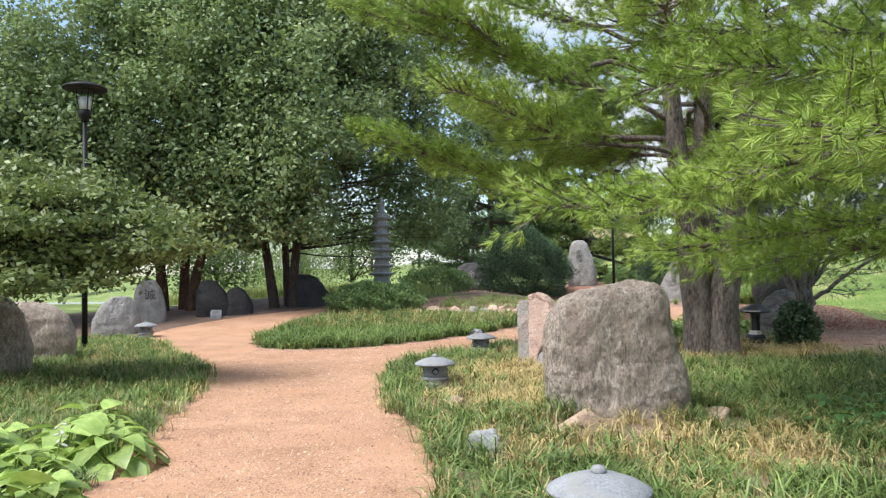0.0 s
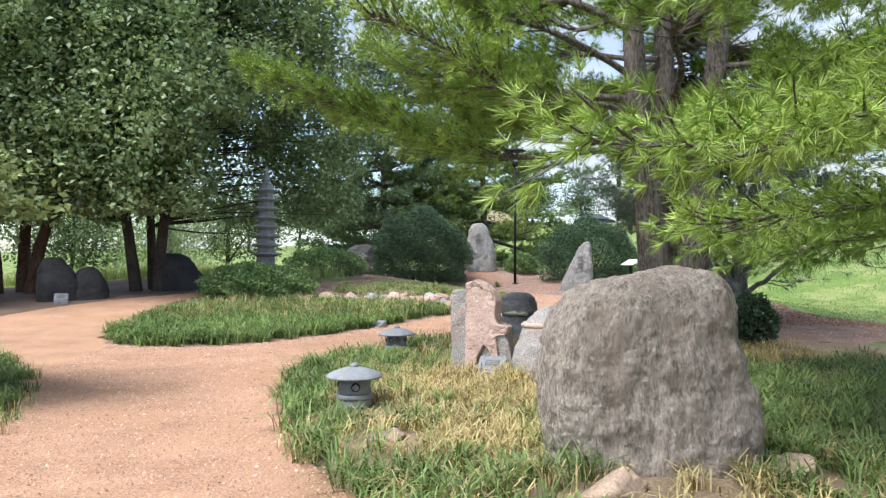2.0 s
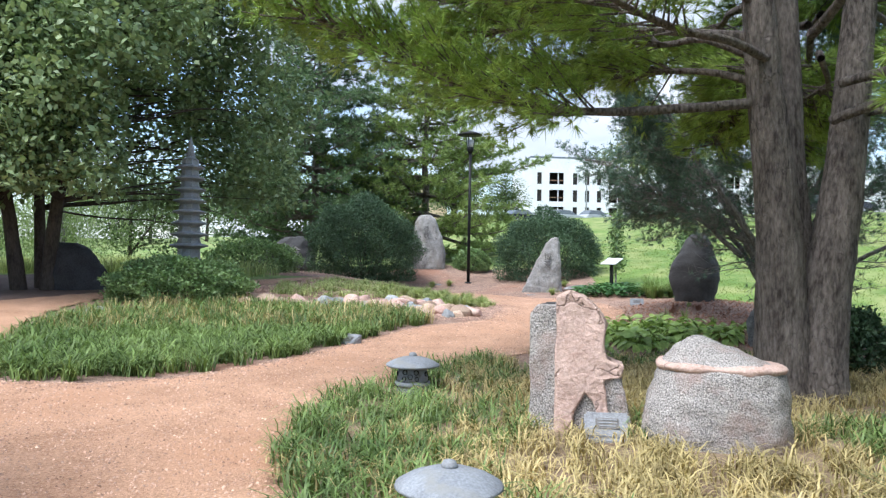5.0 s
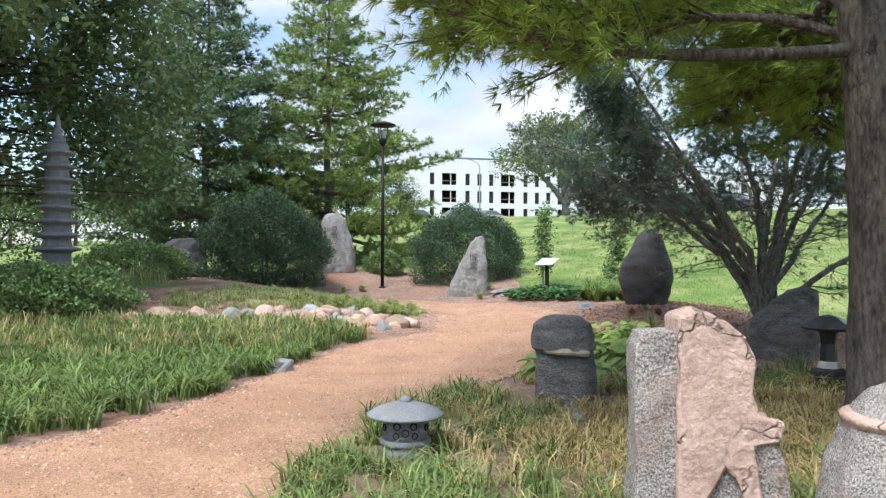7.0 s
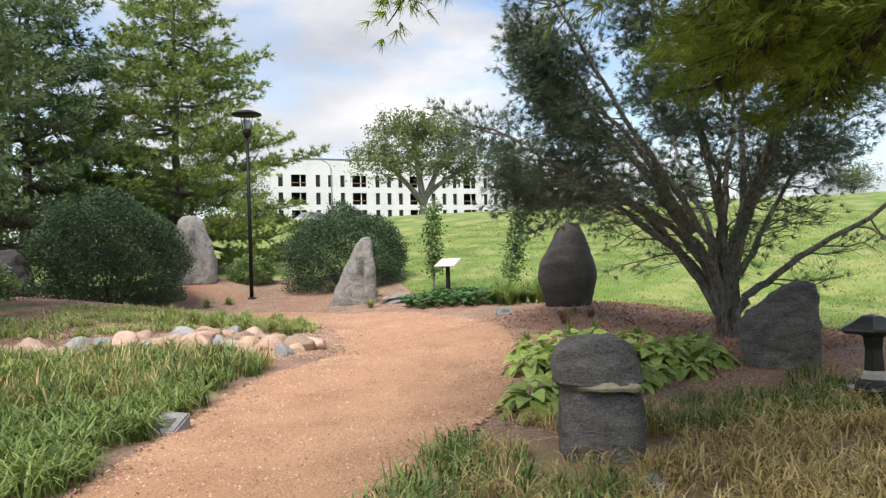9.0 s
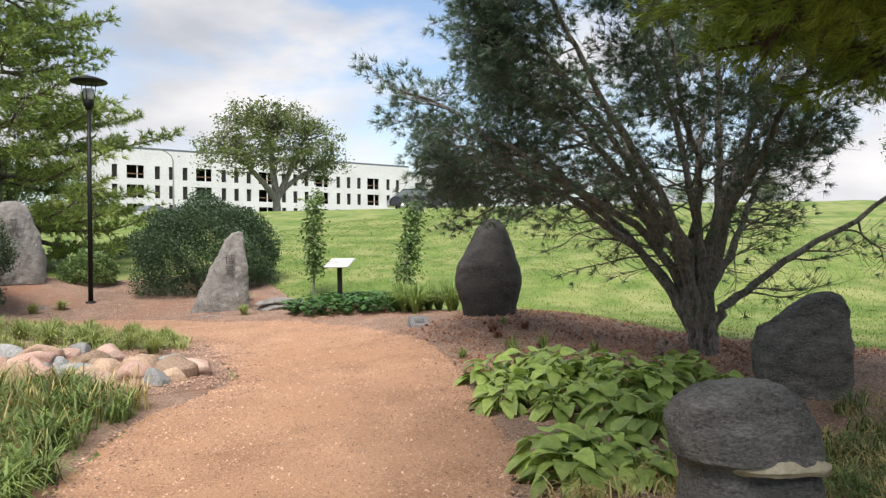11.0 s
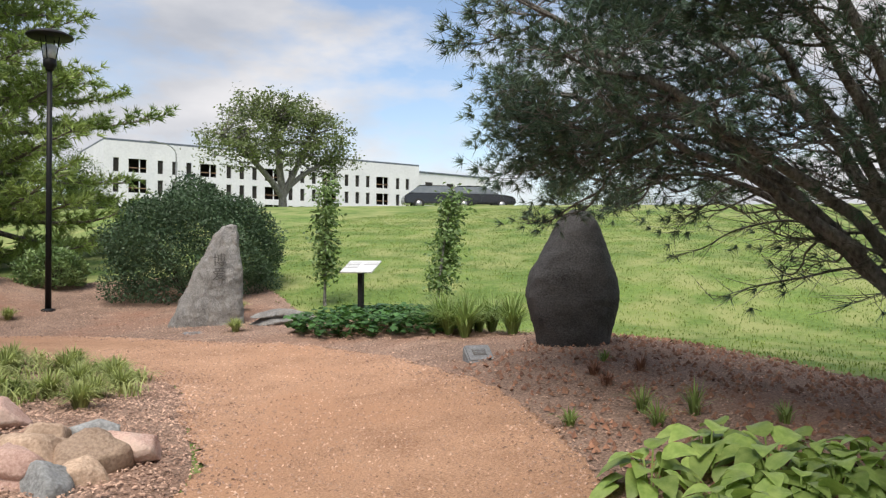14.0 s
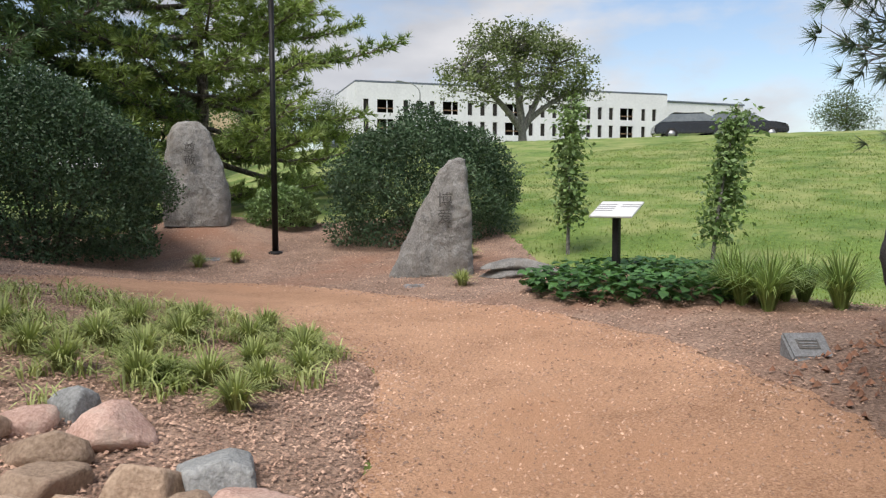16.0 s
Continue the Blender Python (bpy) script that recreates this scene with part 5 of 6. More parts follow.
for a, b, sag, tw in (((0, 0, 2.4), (-6.7, .4, 2.1), -.15, 64), ((0, 0, 2.2), (-5.2, 1.9, 1.75), -.1, 60), ((0, 0, 2.7), (-5.4, -1.6, 2.4), -.1, 56), ((0, 0, 2.1), (-4.0, 2.9, 1.5), -.1, 54),
                      ((0, 0, 3.4), (-5.6, 1.2, 3.3), -.1, 60), ((0, 0, 3.8), (-5.4, -.6, 4.0), -.1, 56), ((0, 0, 4.3), (-4.6, 2.6, 4.2), 0, 54), ((0, 0, 4.8), (-5.2, .6, 5.2), 0, 54), ((0, 0, 3.0), (-3.2, 4.0, 2.6), -.1, 50),
                      ((0, 0, 5.6), (-4.4, -1.2, 6.0), 0, 44), ((0, 0, 5.8), (-4.0, 2.8, 6.2), 0, 44), ((0, 0, 2.6), (-.6, 4.6, 2.4), 0, 40), ((0, 0, 4.2), (1.5, 4.4, 4.4), 0, 36), ((0, 0, 5), (3.8, 1.8, 5.6), 0, 30), ((0, 0, 4), (2.4, -3.6, 4.5), 0, 30)):
    line = bent(a, b, sag, 7, 0.07)
    p, d = limb_with_twigs(tb, line, .02 + .005 * gap(a, b), 0.32, int(tw * 1.25), 1.1, 0.045, 0.28, 0.08)
    P += p
    D += d
part("trunk", tb.mesh("trunk"), "bark", side_pine)
part("crown", needle_tufts("crown", np.array(P), np.array(D), 24, 0.14, 0.0075, 0.46), "needle", side_pine, "bright green needle bundles")

# ---- the scrub pine ----
scrub = tree("scrub_pine", (8.86, 18.66, h(8.86, 18.66)), "low spreading many-stemmed pine with sparse dark needles")
tb = Tubes()
P, D = [], []
STEMS = (((0, 0, -.1), (-.08, .2, .6), (-.35, .8, 1.5), (-1.5, 1.4, 2.3), (-2.2, 2.1, 2.95), (-2.8, 2.6, 3.4), .1), ((0, .05, .2), (-.1, .6, 1.2), (-.25, 1.7, 2.3), (-.35, 2.5, 2.9), (-.6, 3.0, 3.2), .085),
         ((0, .05, .2), (.12, .7, 1.1), (.4, 1.8, 1.85), (.8, 2.8, 2.2), (1.1, 3.5, 2.2), .08), ((-.3, .7, 1.4), (-.6, 1.5, 2.0), (-1.0, 2.5, 2.6), (-.95, 2.7, 2.75), (-1.05, 2.95, 2.85), .06),
         ((0, .05, -.1), (-.05, .08, .8), (-.2, .2, 2.2), (-.6, .6, 4.2), (-1.2, 1.0, 6.2), .1), ((.05, 0, -.1), (.1, 0, .8), (.25, -.1, 2.2), (.3, -.2, 4.2), (.3, -.4, 6.4), .105),
         ((.05, -.05, -.1), (.16, -.2, .6), (.6, -.7, 1.1), (1.3, -1.6, 1.8), (2.2, -2.7, 2.7), .095), ((0, 0, -.1), (.1, .15, .6), (.5, .6, 1.6), (1.2, 1.6, 3.0), (1.8, 2.6, 4.3), .1),
         ((0, 0, .5), (-.3, .1, 1.2), (-1.0, .3, 2.5), (-1.8, .6, 3.9), (-2.6, .9, 5.2), .09), ((0, 0, .5), (-.1, -.3, 1.3), (-.5, -1.0, 2.6), (-.9, -1.8, 3.8), (-1.2, -2.6, 4.8), .08),
         ((0, 0, .6), (.4, -.1, 1.5), (1.2, -.3, 3.0), (2.2, -.5, 4.4), (3.2, -.6, 5.4), .09), ((0, 0, .6), (-.25, .3, 1.4), (-.7, .8, 2.5), (-1.1, 1.25, 3.4), (-1.5, 1.7, 4.3), .08),
         ((0, 0, .8), (.15, -.15, 1.8), (.4, -.4, 2.9), (.7, -.7, 3.9), (.9, -.9, 4.8), .08), ((0, 0, .8), (.1, .2, 1.7), (.4, .3, 2.8), (.8, .5, 3.9), (1.1, .7, 5.0), .08),
         ((0, 0, .9), (-.2, -.1, 1.8), (-.45, -.1, 2.8), (-.7, 0, 3.8), (-.9, .1, 4.8), .07), ((0, 0, .7), (.4, -.3, 1.4), (.9, -.5, 2.2), (1.5, -.7, 2.9), (2.0, -.9, 3.4), .07),
         ((-.2, 1.3, 2.0), (-.32, 2.0, 2.5), (-.4, 2.5, 2.55), (-.42, 2.9, 2.35), (-.42, 3.1, 2.1), .045), ((-.4, 1.5, 2.2), (-.6, 2.0, 2.6), (-.75, 2.4, 2.6), (-.8, 2.7, 2.4), (-.85, 2.9, 2.2), .045),
         ((-.2, .4, 1.4), (-.35, 1.0, 2.4), (-.5, 1.6, 3.2), (-.65, 2.1, 3.8), (-.8, 2.5, 4.2), .06), ((-.3, .3, 1.6), (-.8, .7, 2.6), (-1.3, 1.1, 3.5), (-1.6, 1.3, 4.1), (-1.8, 1.5, 4.6), .06))
for *pts, r in STEMS:
    line = curve_points(pts, 6)
    line[4:-1] += np.cumsum(rng.normal(size=(len(line) - 5, 3)) * (.035, .035, .02), 0)
    tb.add(line, list(np.interp(np.linspace(0, 1, len(line)), [0, .3, 1], [r, r * .62, r * .16])), 9, 0.2)
    low_ = pts[-1][2] < 3.0
    limbs = 12 if low_ else 20
    for k in range(limbs):
        i = int(len(line) * (0.32 + 0.66 * k / limbs))
        base = line[min(i, len(line) - 2)]
        out = unit(np.array((base[0], base[1], 0)) + rng.normal(size=3) * (0.9, 0.9, 0.2) * max(0.6, np.hypot(*base[:2]) * 0.6) + 1e-3)
        L = rng.uniform(0.6, 1.45) * (1.1 - 0.35 * k / limbs)
        b2 = base + out * L + np.array((0, 0, rng.uniform(-.75 if low_ else -.35, .35 if low_ else .7) * L * 0.7))
        ln = bent(base, b2, rng.uniform(-.1, .12), 5, .14)
        p, d = limb_with_twigs(tb, ln, .015, 0.25, 18, 0.55, 0.06, 0.5, 0.15, 4, twig=0.4, start=0.35)
        P += p
        D += d
part("trunk", tb.mesh("trunk"), "bark_grey", scrub)
P, D = np.array(P), np.array(D)
reach_ = np.hypot(P[:, 0], P[:, 1])
keep = rng.random(len(P)) < np.clip(0.6 * np.maximum((P[:, 2] - 1.75) * 0.5, 0.1 + (P[:, 2] - 1.9) * 0.2 + (reach_ - 1.8) * 0.3), 0.05, 1.0)   # the lower inner limbs are nearly bare
P, D = P[keep], D[keep]
part("crown", needle_tufts("crown", P, D, 22, 0.125, 0.009, 0.62), "needle_blue", scrub, "sparse dark green needle bundles")

# ---- conifers behind the stones ----
conifer("pine_tree", (8.2, 43, h(8.2, 43)), 13.5, 6.3, "needle_mid", "bark", "tall green pine with layered limbs", tufts=(12, .28, .042), per=8, tuft_step=.105, reach=1.1, low=.05)
conifer("pine_tree", (2.6, 42, h(2.6, 42)), 13.0, 6.2, "needle_dark", "bark", "tall dark pine behind the bushes", whorls=16, per=8, tufts=(11, .28, .046), tuft_step=.11, reach=1.1)

# ---- leafy trees ----
broadleaf("river_birch", (-5.4, 26.6, h(-5.4, 26.6)), "tall leaning birch clump with dense drooping foliage",
          [([(-.5, 0, -.1), (-.75, .1, 1.6), (-1.2, .3, 4), (-1.6, .4, 8), (-1.8, .5, 11)], .19), ([(.1, 0, -.1), (.2, .1, 1.6), (.5, .2, 4), (.8, .3, 8), (.9, .3, 11)], .19), ([(-.1, .4, -.1), (-.3, .9, 2), (-.6, 1.9, 5), (-1, 2.4, 8)], .16)],
          [(-.4, 0, 7.2, 4.0, 3.6, 4.8), (3.8, 3.2, 5.0, 2.7, 2.2, 3.8), (-3.2, -.6, 5.6, 2.8, 2.6, 3.8), (.4, -1.6, 4.2, 2.8, 2.2, 2.6), (0, 1, 10.5, 3, 3, 3), (3.4, 1.5, 9.4, 2.8, 2.6, 2.8)],
          "birch_leaf", "bark_dark", 1150, 115, .33, .18, 1.25, 0.5, low=2.2, clear=lambda p: (p[:, 0] > 1.9) & (p[:, 1] < .7) & (p[:, 2] < 5.0))
broadleaf("shade_tree", (-9.8, 27.2, h(-9.8, 27.2)), "broad leafy tree with reddish leaning trunks",
          [([(.9, -.4, -.1), (1.1, -.3, 1.4), (1.6, -.2, 3.5), (1.8, 0, 7)], .22), ([(-.2, 0, -.1), (-.4, .1, 2), (-.8, .2, 5), (-1, .3, 9)], .22), ([(.4, .3, -.1), (.4, .5, 2), (.3, .9, 5), (.2, 1.2, 9)], .2)],
          [(0, 0, 7.4, 4.4, 3.8, 4.6), (-3.8, -1, 6, 3.2, 3, 3.6), (2.2, -1.2, 4.6, 3, 2.2, 2.6), (-1, -1.4, 3.6, 3.4, 2, 1.6), (0, 0, 11, 3.4, 3, 2.8)],
          "birch_leaf", "bark_red", 950, 108, .34, .18, 1.15, 0.4, low=2.0)
broadleaf("shade_tree", (-15.5, 24.5, h(-15.5, 24.5)), "broad leafy tree at the garden's edge",
          [([(0, 0, -.1), (.1, 0, 2), (.3, .2, 5), (.4, .3, 9)], .25), ([(.2, .1, .6), (1.0, .3, 3), (1.6, .5, 6)], .16)],
          [(0, 0, 7.2, 4.4, 4, 4.4), (2.6, -1.4, 5, 3, 2.6, 3), (-2, -1, 4.4, 3, 2.6, 2.8)], "birch_leaf", "bark_red", 650, 100, .36, .185, 1.1, 0.4, low=1.2)
broadleaf("dogwood_tree", (-7.6, 10.6, h(-7.6, 10.6)), "small spreading dogwood with pale green layered leaves",
          [([(0, 0, -.1), (.2, .1, .8), (1.2, .2, 1.7), (2.4, .4, 2.4)], .08), ([(0, 0, .1), (-.2, .1, .9), (-.7, .2, 1.8), (-1.2, .2, 2.6)], .07), ([(.05, .1, .1), (.1, .4, 1), (.2, .8, 1.9), (.3, 1.1, 2.8)], .07)],
          [(1.5, .6, 3.1, 1.2, 1.0, .22), (2.0, .4, 2.75, 1.4, 1.2, .2), (.6, .7, 2.8, 1.3, 1.2, .22), (2.9, .6, 2.4, 1.3, 1.1, .18), (1.3, .1, 2.35, 1.6, 1.3, .2), (3.3, .4, 2.0, 1.0, 1.0, .16), (-.2, .6, 2.3, 1.3, 1.2, .25), (2.3, .9, 1.9, 1.5, 1.2, .2), (1.8, .2, 1.55, 1.5, 1.3, .2), (.2, .4, 1.6, 1.5, 1.2, .2), (1.0, .8, 1.95, 1.6, 1.2, .25)],
          "maple_leaf", "bark_dark", 800, 46, .19, .1, 0.36, 0.1, shell=0.2, limb_r=.022, low=1.0)
broadleaf("oak_tree", (43.2, 75.8, h(43.2, 75.8)), "old open-crowned oak alone on the lawn's crest",
          [([(0, 0, -.3), (0, 0, 2), (-.4, 0, 4.2), (-1, 0, 8.5)], .46), ([(0, 0, 1.8), (1.2, 0, 4), (3, .2, 7), (4, .3, 9)], .36), ([(0, 0, 1.8), (-1.6, .1, 3.6), (-4, .2, 5.6), (-6, .2, 6.8)], .34),
           ([(0, 0, 2.2), (2, 0, 3.8), (4.6, .2, 5.2), (6.6, .2, 6)], .3), ([(0, 0, 2.6), (.4, 1, 5), (.8, 2, 8), (1, 2.4, 10)], .3)],
          [(0, 0, 7.6, 6.6, 5.4, 3.2), (-5.2, 0, 6.0, 3.0, 3, 2.2), (5.2, 0, 6.2, 3.0, 3, 2.2), (-2, 0, 9.6, 3.2, 3, 1.5), (2.2, 0, 9.4, 3.2, 3, 1.5)],
          "oak_leaf", "bark_grey", 330, 44, .42, .3, 0.8, 0.3, shell=0.5, twig_share=0.9, limb_r=.12, low=3.0)


def sapling(x, y, tall, lean, label):
    """A narrow young tree in a sleeve of leaves."""
    pts = [(0, 0, -.1), (lean * .25, 0, tall * .35), (lean * .6, 0, tall * .7), (lean, 0, tall)]
    blobs = [(lean * f, 0, tall * f, .26 - .06 * abs(f - .5), .26, .3) for f in (.28, .4, .52, .64, .76, .9)]
    return broadleaf("young_tree", (x, y, h(x, y)), label, [(pts, .035)], blobs, "shrub_light", "bark_grey", 130, 14, .1, .11, 1.0, 0.4, shell=0.3, limb_r=.012, group="young trees by the lawn")


sapling(12.0, 30.6, 2.75, 0.05, "slim upright young tree on the lawn's edge")
sapling(12.6, 27.9, 2.6, 0.55, "slim leaning young tree on the lawn's edge")

shrub("yew_bush", (3.75, 34.6, h(3.75, 34.6) - .05), (2.0, 1.8, 2.7), "large dense dark green clipped yew bush", "shrub_leaf", 76000, .07)
shrub("yew_bush", (10.95, 34.0, h(10.95, 34.0) - .2), (2.0, 1.7, 2.35), "dense dark green rounded bush behind the wedge stone", "shrub_leaf", 62000, .07)
shrub("low_bush", (-2.2, 24.9, h(-2.2, 24.9) - .05), (1.6, 1.15, .88), "low spreading green bush before the pagoda", "shrub_light", 24000, .085)
shrub("small_bush", (8.6, 36.4, h(8.6, 36.4)), (.8, .65, .8), "small grey-green bush beside the lamp post", "shrub_light", 8000, .08)
shrub("small_bush", (7.0, 15.0, h(7.0, 15.0)), (.42, .4, .75), "small dark bush beside the black lantern", "shrub_leaf", 5000, .08)
shrub("small_bush", (-.3, 33.5, h(-.3, 33.5)), (1.6, 1.2, 1.0), "loose light green bush behind the island", "shrub_light", 11000, .1)


# ---- grass, sedge, low plants ----
def dry(x, y):
    return bump_at(x, y, 1.3, 6.5, .7, .6) + bump_at(x, y, 2.6, 6.3, .7, .45) + bump_at(x, y, 1.0, 11.3, 0.8, 0.8) + bump_at(x, y, 2.0, 10.4, 0.8, 0.8) + bump_at(x, y, 0.75, 8.7, 0.65, 0.9) + bump_at(x, y, 2.6, 14.0, 1.0, 0.9) + bump_at(x, y, 4.6, 14.4, 1.4, 0.8) + bump_at(x, y, -1, 22.5, 2.0, .7)


BARE = closed_curve([(3.0, 12.2), (4.2, 12.0), (6.5, 12.5), (8.6, 13.4), (8.6, 15.6), (7.4, 16.3), (6.2, 16.6), (4.4, 17.4), (3.0, 17.4), (2.3, 16.4), (2.6, 15.4), (3.6, 14.8)], 4)
STONES = [closed_curve([(x - r, y), (x, y - r), (x + r, y), (x, y + r)], 3) for x, y, r in ((1.72, 7.6, .6), (1.62, 12.55, .4), (2.42, 11.65, .6), (3.02, 15.95, .35), (-7.6, 12.35, .7), (-7.8, 14.5, .6), (-.12, 10.25, .4), (.68, 14.45, .4), (.84, 4.2, .3), (.33, 6.35, .32), (1.2, 6.85, .38), (.12, 8.85, .28), (2.62, 7.2, .3), (1.66, 12.02, .25))]
blades("sedge_bed", RIGHT_BED, [BARE] + STONES, 850, .34, .0062, "sedge", "tufted green sedge bordering the path", 1.3, 24, lambda x, y: rng.uniform(0, 1, len(x)) > 0.12 + 1.1 * np.clip(dry(x, y), 0, .8), box=(-1.2, 2.0, 7.5, 17.5))
blades("dry_sedge", RIGHT_BED, STONES, 850, .28, .0052, "sedge_dry", "yellowed sedge in the middle of the bed", 1.4, 22, lambda x, y: rng.uniform(0, 1, len(x)) < 0.1 + 1.2 * dry(x, y), box=(-1.2, 2.0, 7.5, 17.5))
blades("sedge_bed", LEFT_BED, STONES, 560, .3, .0062, "sedge", "tufted green sedge beside the path", 1.3, 24, box=(-10.5, 3.0, -2.2, 20))
blades("dry_sedge", LEFT_BED, STONES, 90, .28, .0045, "sedge_dry", "yellowed sedge among the green", 0.9, 11, box=(-10.5, 3.0, -2.2, 20))
STRIP = closed_curve([(3.8, 16.5), (4.8, 16.6), (6.0, 16.3), (6.9, 15.8), (6.7, 15.1), (5.6, 15.2), (4.4, 15.6)], 4)
blades("sedge_bed", STRIP, STONES, 800, .27, .0055, "sedge", "dark green sedge strip behind the layered stone", 1.3, 24)
SEDGE = closed_curve([(-4.6, 19.2), (-4.25, 17.4), (-3.55, 16.25), (-2.2, 16.0), (-1.15, 16.8), (-0.15, 18.0), (0.65, 19.1), (2.2, 21.0), (2.9, 21.5), (2.75, 22.4), (1.8, 23.2), (0.4, 23.6), (-1.2, 23.9), (-2.8, 23.6), (-4.0, 22.4)], 5)
blades("sedge_bed", SEDGE, [], 780, .42, .0085, "sedge", "thick green sedge on the island's rim", 1.3, 28)
blades("dry_sedge", SEDGE, [], 200, .4, .006, "sedge_dry", "pale seed heads among the sedge", 0.6, 8, lambda x, y: y > 20.2)
BACK = closed_curve([(0.2, 25.4), (2.4, 25.2), (4.4, 25.0), (5.5, 25.4), (5.8, 26.6), (5.5, 27.8), (4.6, 29.2), (3.0, 29.6), (1.2, 28.6), (0, 27)], 5)
blades("sedge_bed", BACK, [], 420, .3, .007, "meadow", "loose light green sedge on the island", 1.5, 26, lambda x, y: (rng.uniform(0, 1, len(x)) < .4) | (np.sin(x * 2.3) * np.cos(y * 1.9) > -.2))
r3 = random.Random(11)


def sedge_clump(x, y, size, mat, label, name="sedge_clump", n=240, lean=1.15):
    t = thing(name, (x, y, h(x, y)), label, "grass", "sedge clumps")
    a = rng.uniform(0, 2 * np.pi, n)
    out = np.stack([np.cos(a), np.sin(a), np.zeros(n)], -1)
    side = np.stack([-np.sin(a), np.cos(a), np.zeros(n)], -1)
    L = (size * rng.uniform(.6, 1.1, n))[:, None]
    k = (lean * rng.uniform(.2, 1.2, n))[:, None]
    b = out * .05 * rng.uniform(0, 1, (n, 1)) + (0, 0, -.01)
    at = lambda s: b + np.array((0, 0, 1.0)) * L * (s - .48 * k * s ** 3) + out * L * k * .7 * s * s
    low, mid, tip = at(.42), at(.78), at(1.0)
    w = side * .0065
    v = np.stack([b - w, b + w, low + w, low - w, mid + w * .7, mid - w * .7, tip], 1).reshape(-1, 3)
    i = np.arange(n)[:, None] * 7
    f = np.concatenate([i + [[0, 1, 2]], i + [[0, 2, 3]], i + [[3, 2, 4]], i + [[3, 4, 5]], i + [[5, 4, 6]]], 1).reshape(-1, 3)
    part("foliage", array_mesh("foliage", v, f), mat, t)
    return t


for x, y, s in ((4.05, 25.5, .3), (4.5, 25.35, .3), (4.85, 25.2, .26), (4.55, 24.75, .28), (4.95, 25.8, .3), (5.3, 25.6, .25), (5.5, 26.2, .28), (4.2, 26.2, .3), (3.6, 25.9, .3), (5.2, 26.8, .3), (4.6, 26.9, .3), (3.9, 26.7, .3), (5.5, 27.3, .3), (4.9, 27.6, .3), (3.4, 26.4, .3), (4.3, 27.5, .3), (3.2, 27.2, .3), (5.7, 26.6, .26), (2.8, 26.2, .3)):
    sedge_clump(x, y, s * 1.3, "meadow", "small round tuft of light green sedge on mulch")
for x, y in ((10.0, 24.9), (10.4, 25.2), (10.25, 25.6), (10.8, 25.3), (10.9, 24.7), (10.1, 25.3), (11.0, 25.2), (10.6, 24.5)):
    sedge_clump(x, y, .78, "daylily", "upright tuft of strappy light green leaves", "daylily_clump", 230, 1.15)
for x, y in ((6.9, 34.0), (6.2, 33.9), (9.0, 29.3), (10.4, 31.4)):
    sedge_clump(x, y, .35, "meadow", "loose grass tuft beside the stones")


for x, y, tall in ((8.75, 22.0, .26), (9.2, 21.7, .24), (8.5, 21.7, .2)):
    sedge_clump(x, y, tall, "russet", "dry russet weed stems on the mulch mound", "dry_weed", 60, 1.2)
for x, y, tall in ((7.2, 21.3, .32), (7.9, 21.0, .45), (8.1, 20.6, .5), (7.6, 20.7, .4), (8.3, 19.9, .35), (9.3, 22.2, .25)):
    sedge_clump(x, y, tall * .75, "needle_mid", "feathery green weed on the mulch mound", "weed", 45, 1.0)


def leafy_patch(name, poly, density, size, mat, label, stem=.25, cup=.3):
    """Broad leaves on stalks over a patch: each leaf a pointed, folded blade of eight corners."""
    o = np.asarray(poly)
    lo, hi = o.min(0), o.max(0)
    n = int(np.prod(hi - lo) * density)
    c = rng.uniform(lo, hi, (n, 2))
    c = c[inside(o, c[:, 0], c[:, 1])]
    n = len(c)
    a = rng.uniform(0, 2 * np.pi, n)
    d = np.stack([np.cos(a), np.sin(a), rng.uniform(-.55, .25, n)], -1)
    d = unit(d)
    s = np.stack([-np.sin(a), np.cos(a), rng.normal(size=n) * .2], -1)
    up = unit(np.cross(d, s))
    up = np.where(up[:, 2:] < 0, -up, up)
    L = (size * rng.uniform(.6, 1.25, n))[:, None]
    b = np.stack([c[:, 0], c[:, 1], height(c[:, 0], c[:, 1]) + stem * rng.uniform(.25, 1.1, n)], -1)
    W = L * .36
    pts = [b, b + d * L * .22 + s * W * .9 + up * W * cup, b + d * L * .55 + s * W + up * W * cup, b + d * L * .85 + s * W * .45, b + d * L - up * L * .12,
           b + d * L * .85 - s * W * .45, b + d * L * .55 - s * W + up * W * cup, b + d * L * .22 - s * W * .9 + up * W * cup, b + d * L * .5]
    v = np.stack(pts, 1).reshape(-1, 3)
    i = np.arange(n)[:, None] * 9
    f = np.concatenate([i + [[k, (k + 1) % 8, 8]] for k in range(8)], 1).reshape(-1, 3)
    ob = part(name, array_mesh(name, v, f, True), mat, None)
    return tagged(ob, label, "plants", kind="stuff")


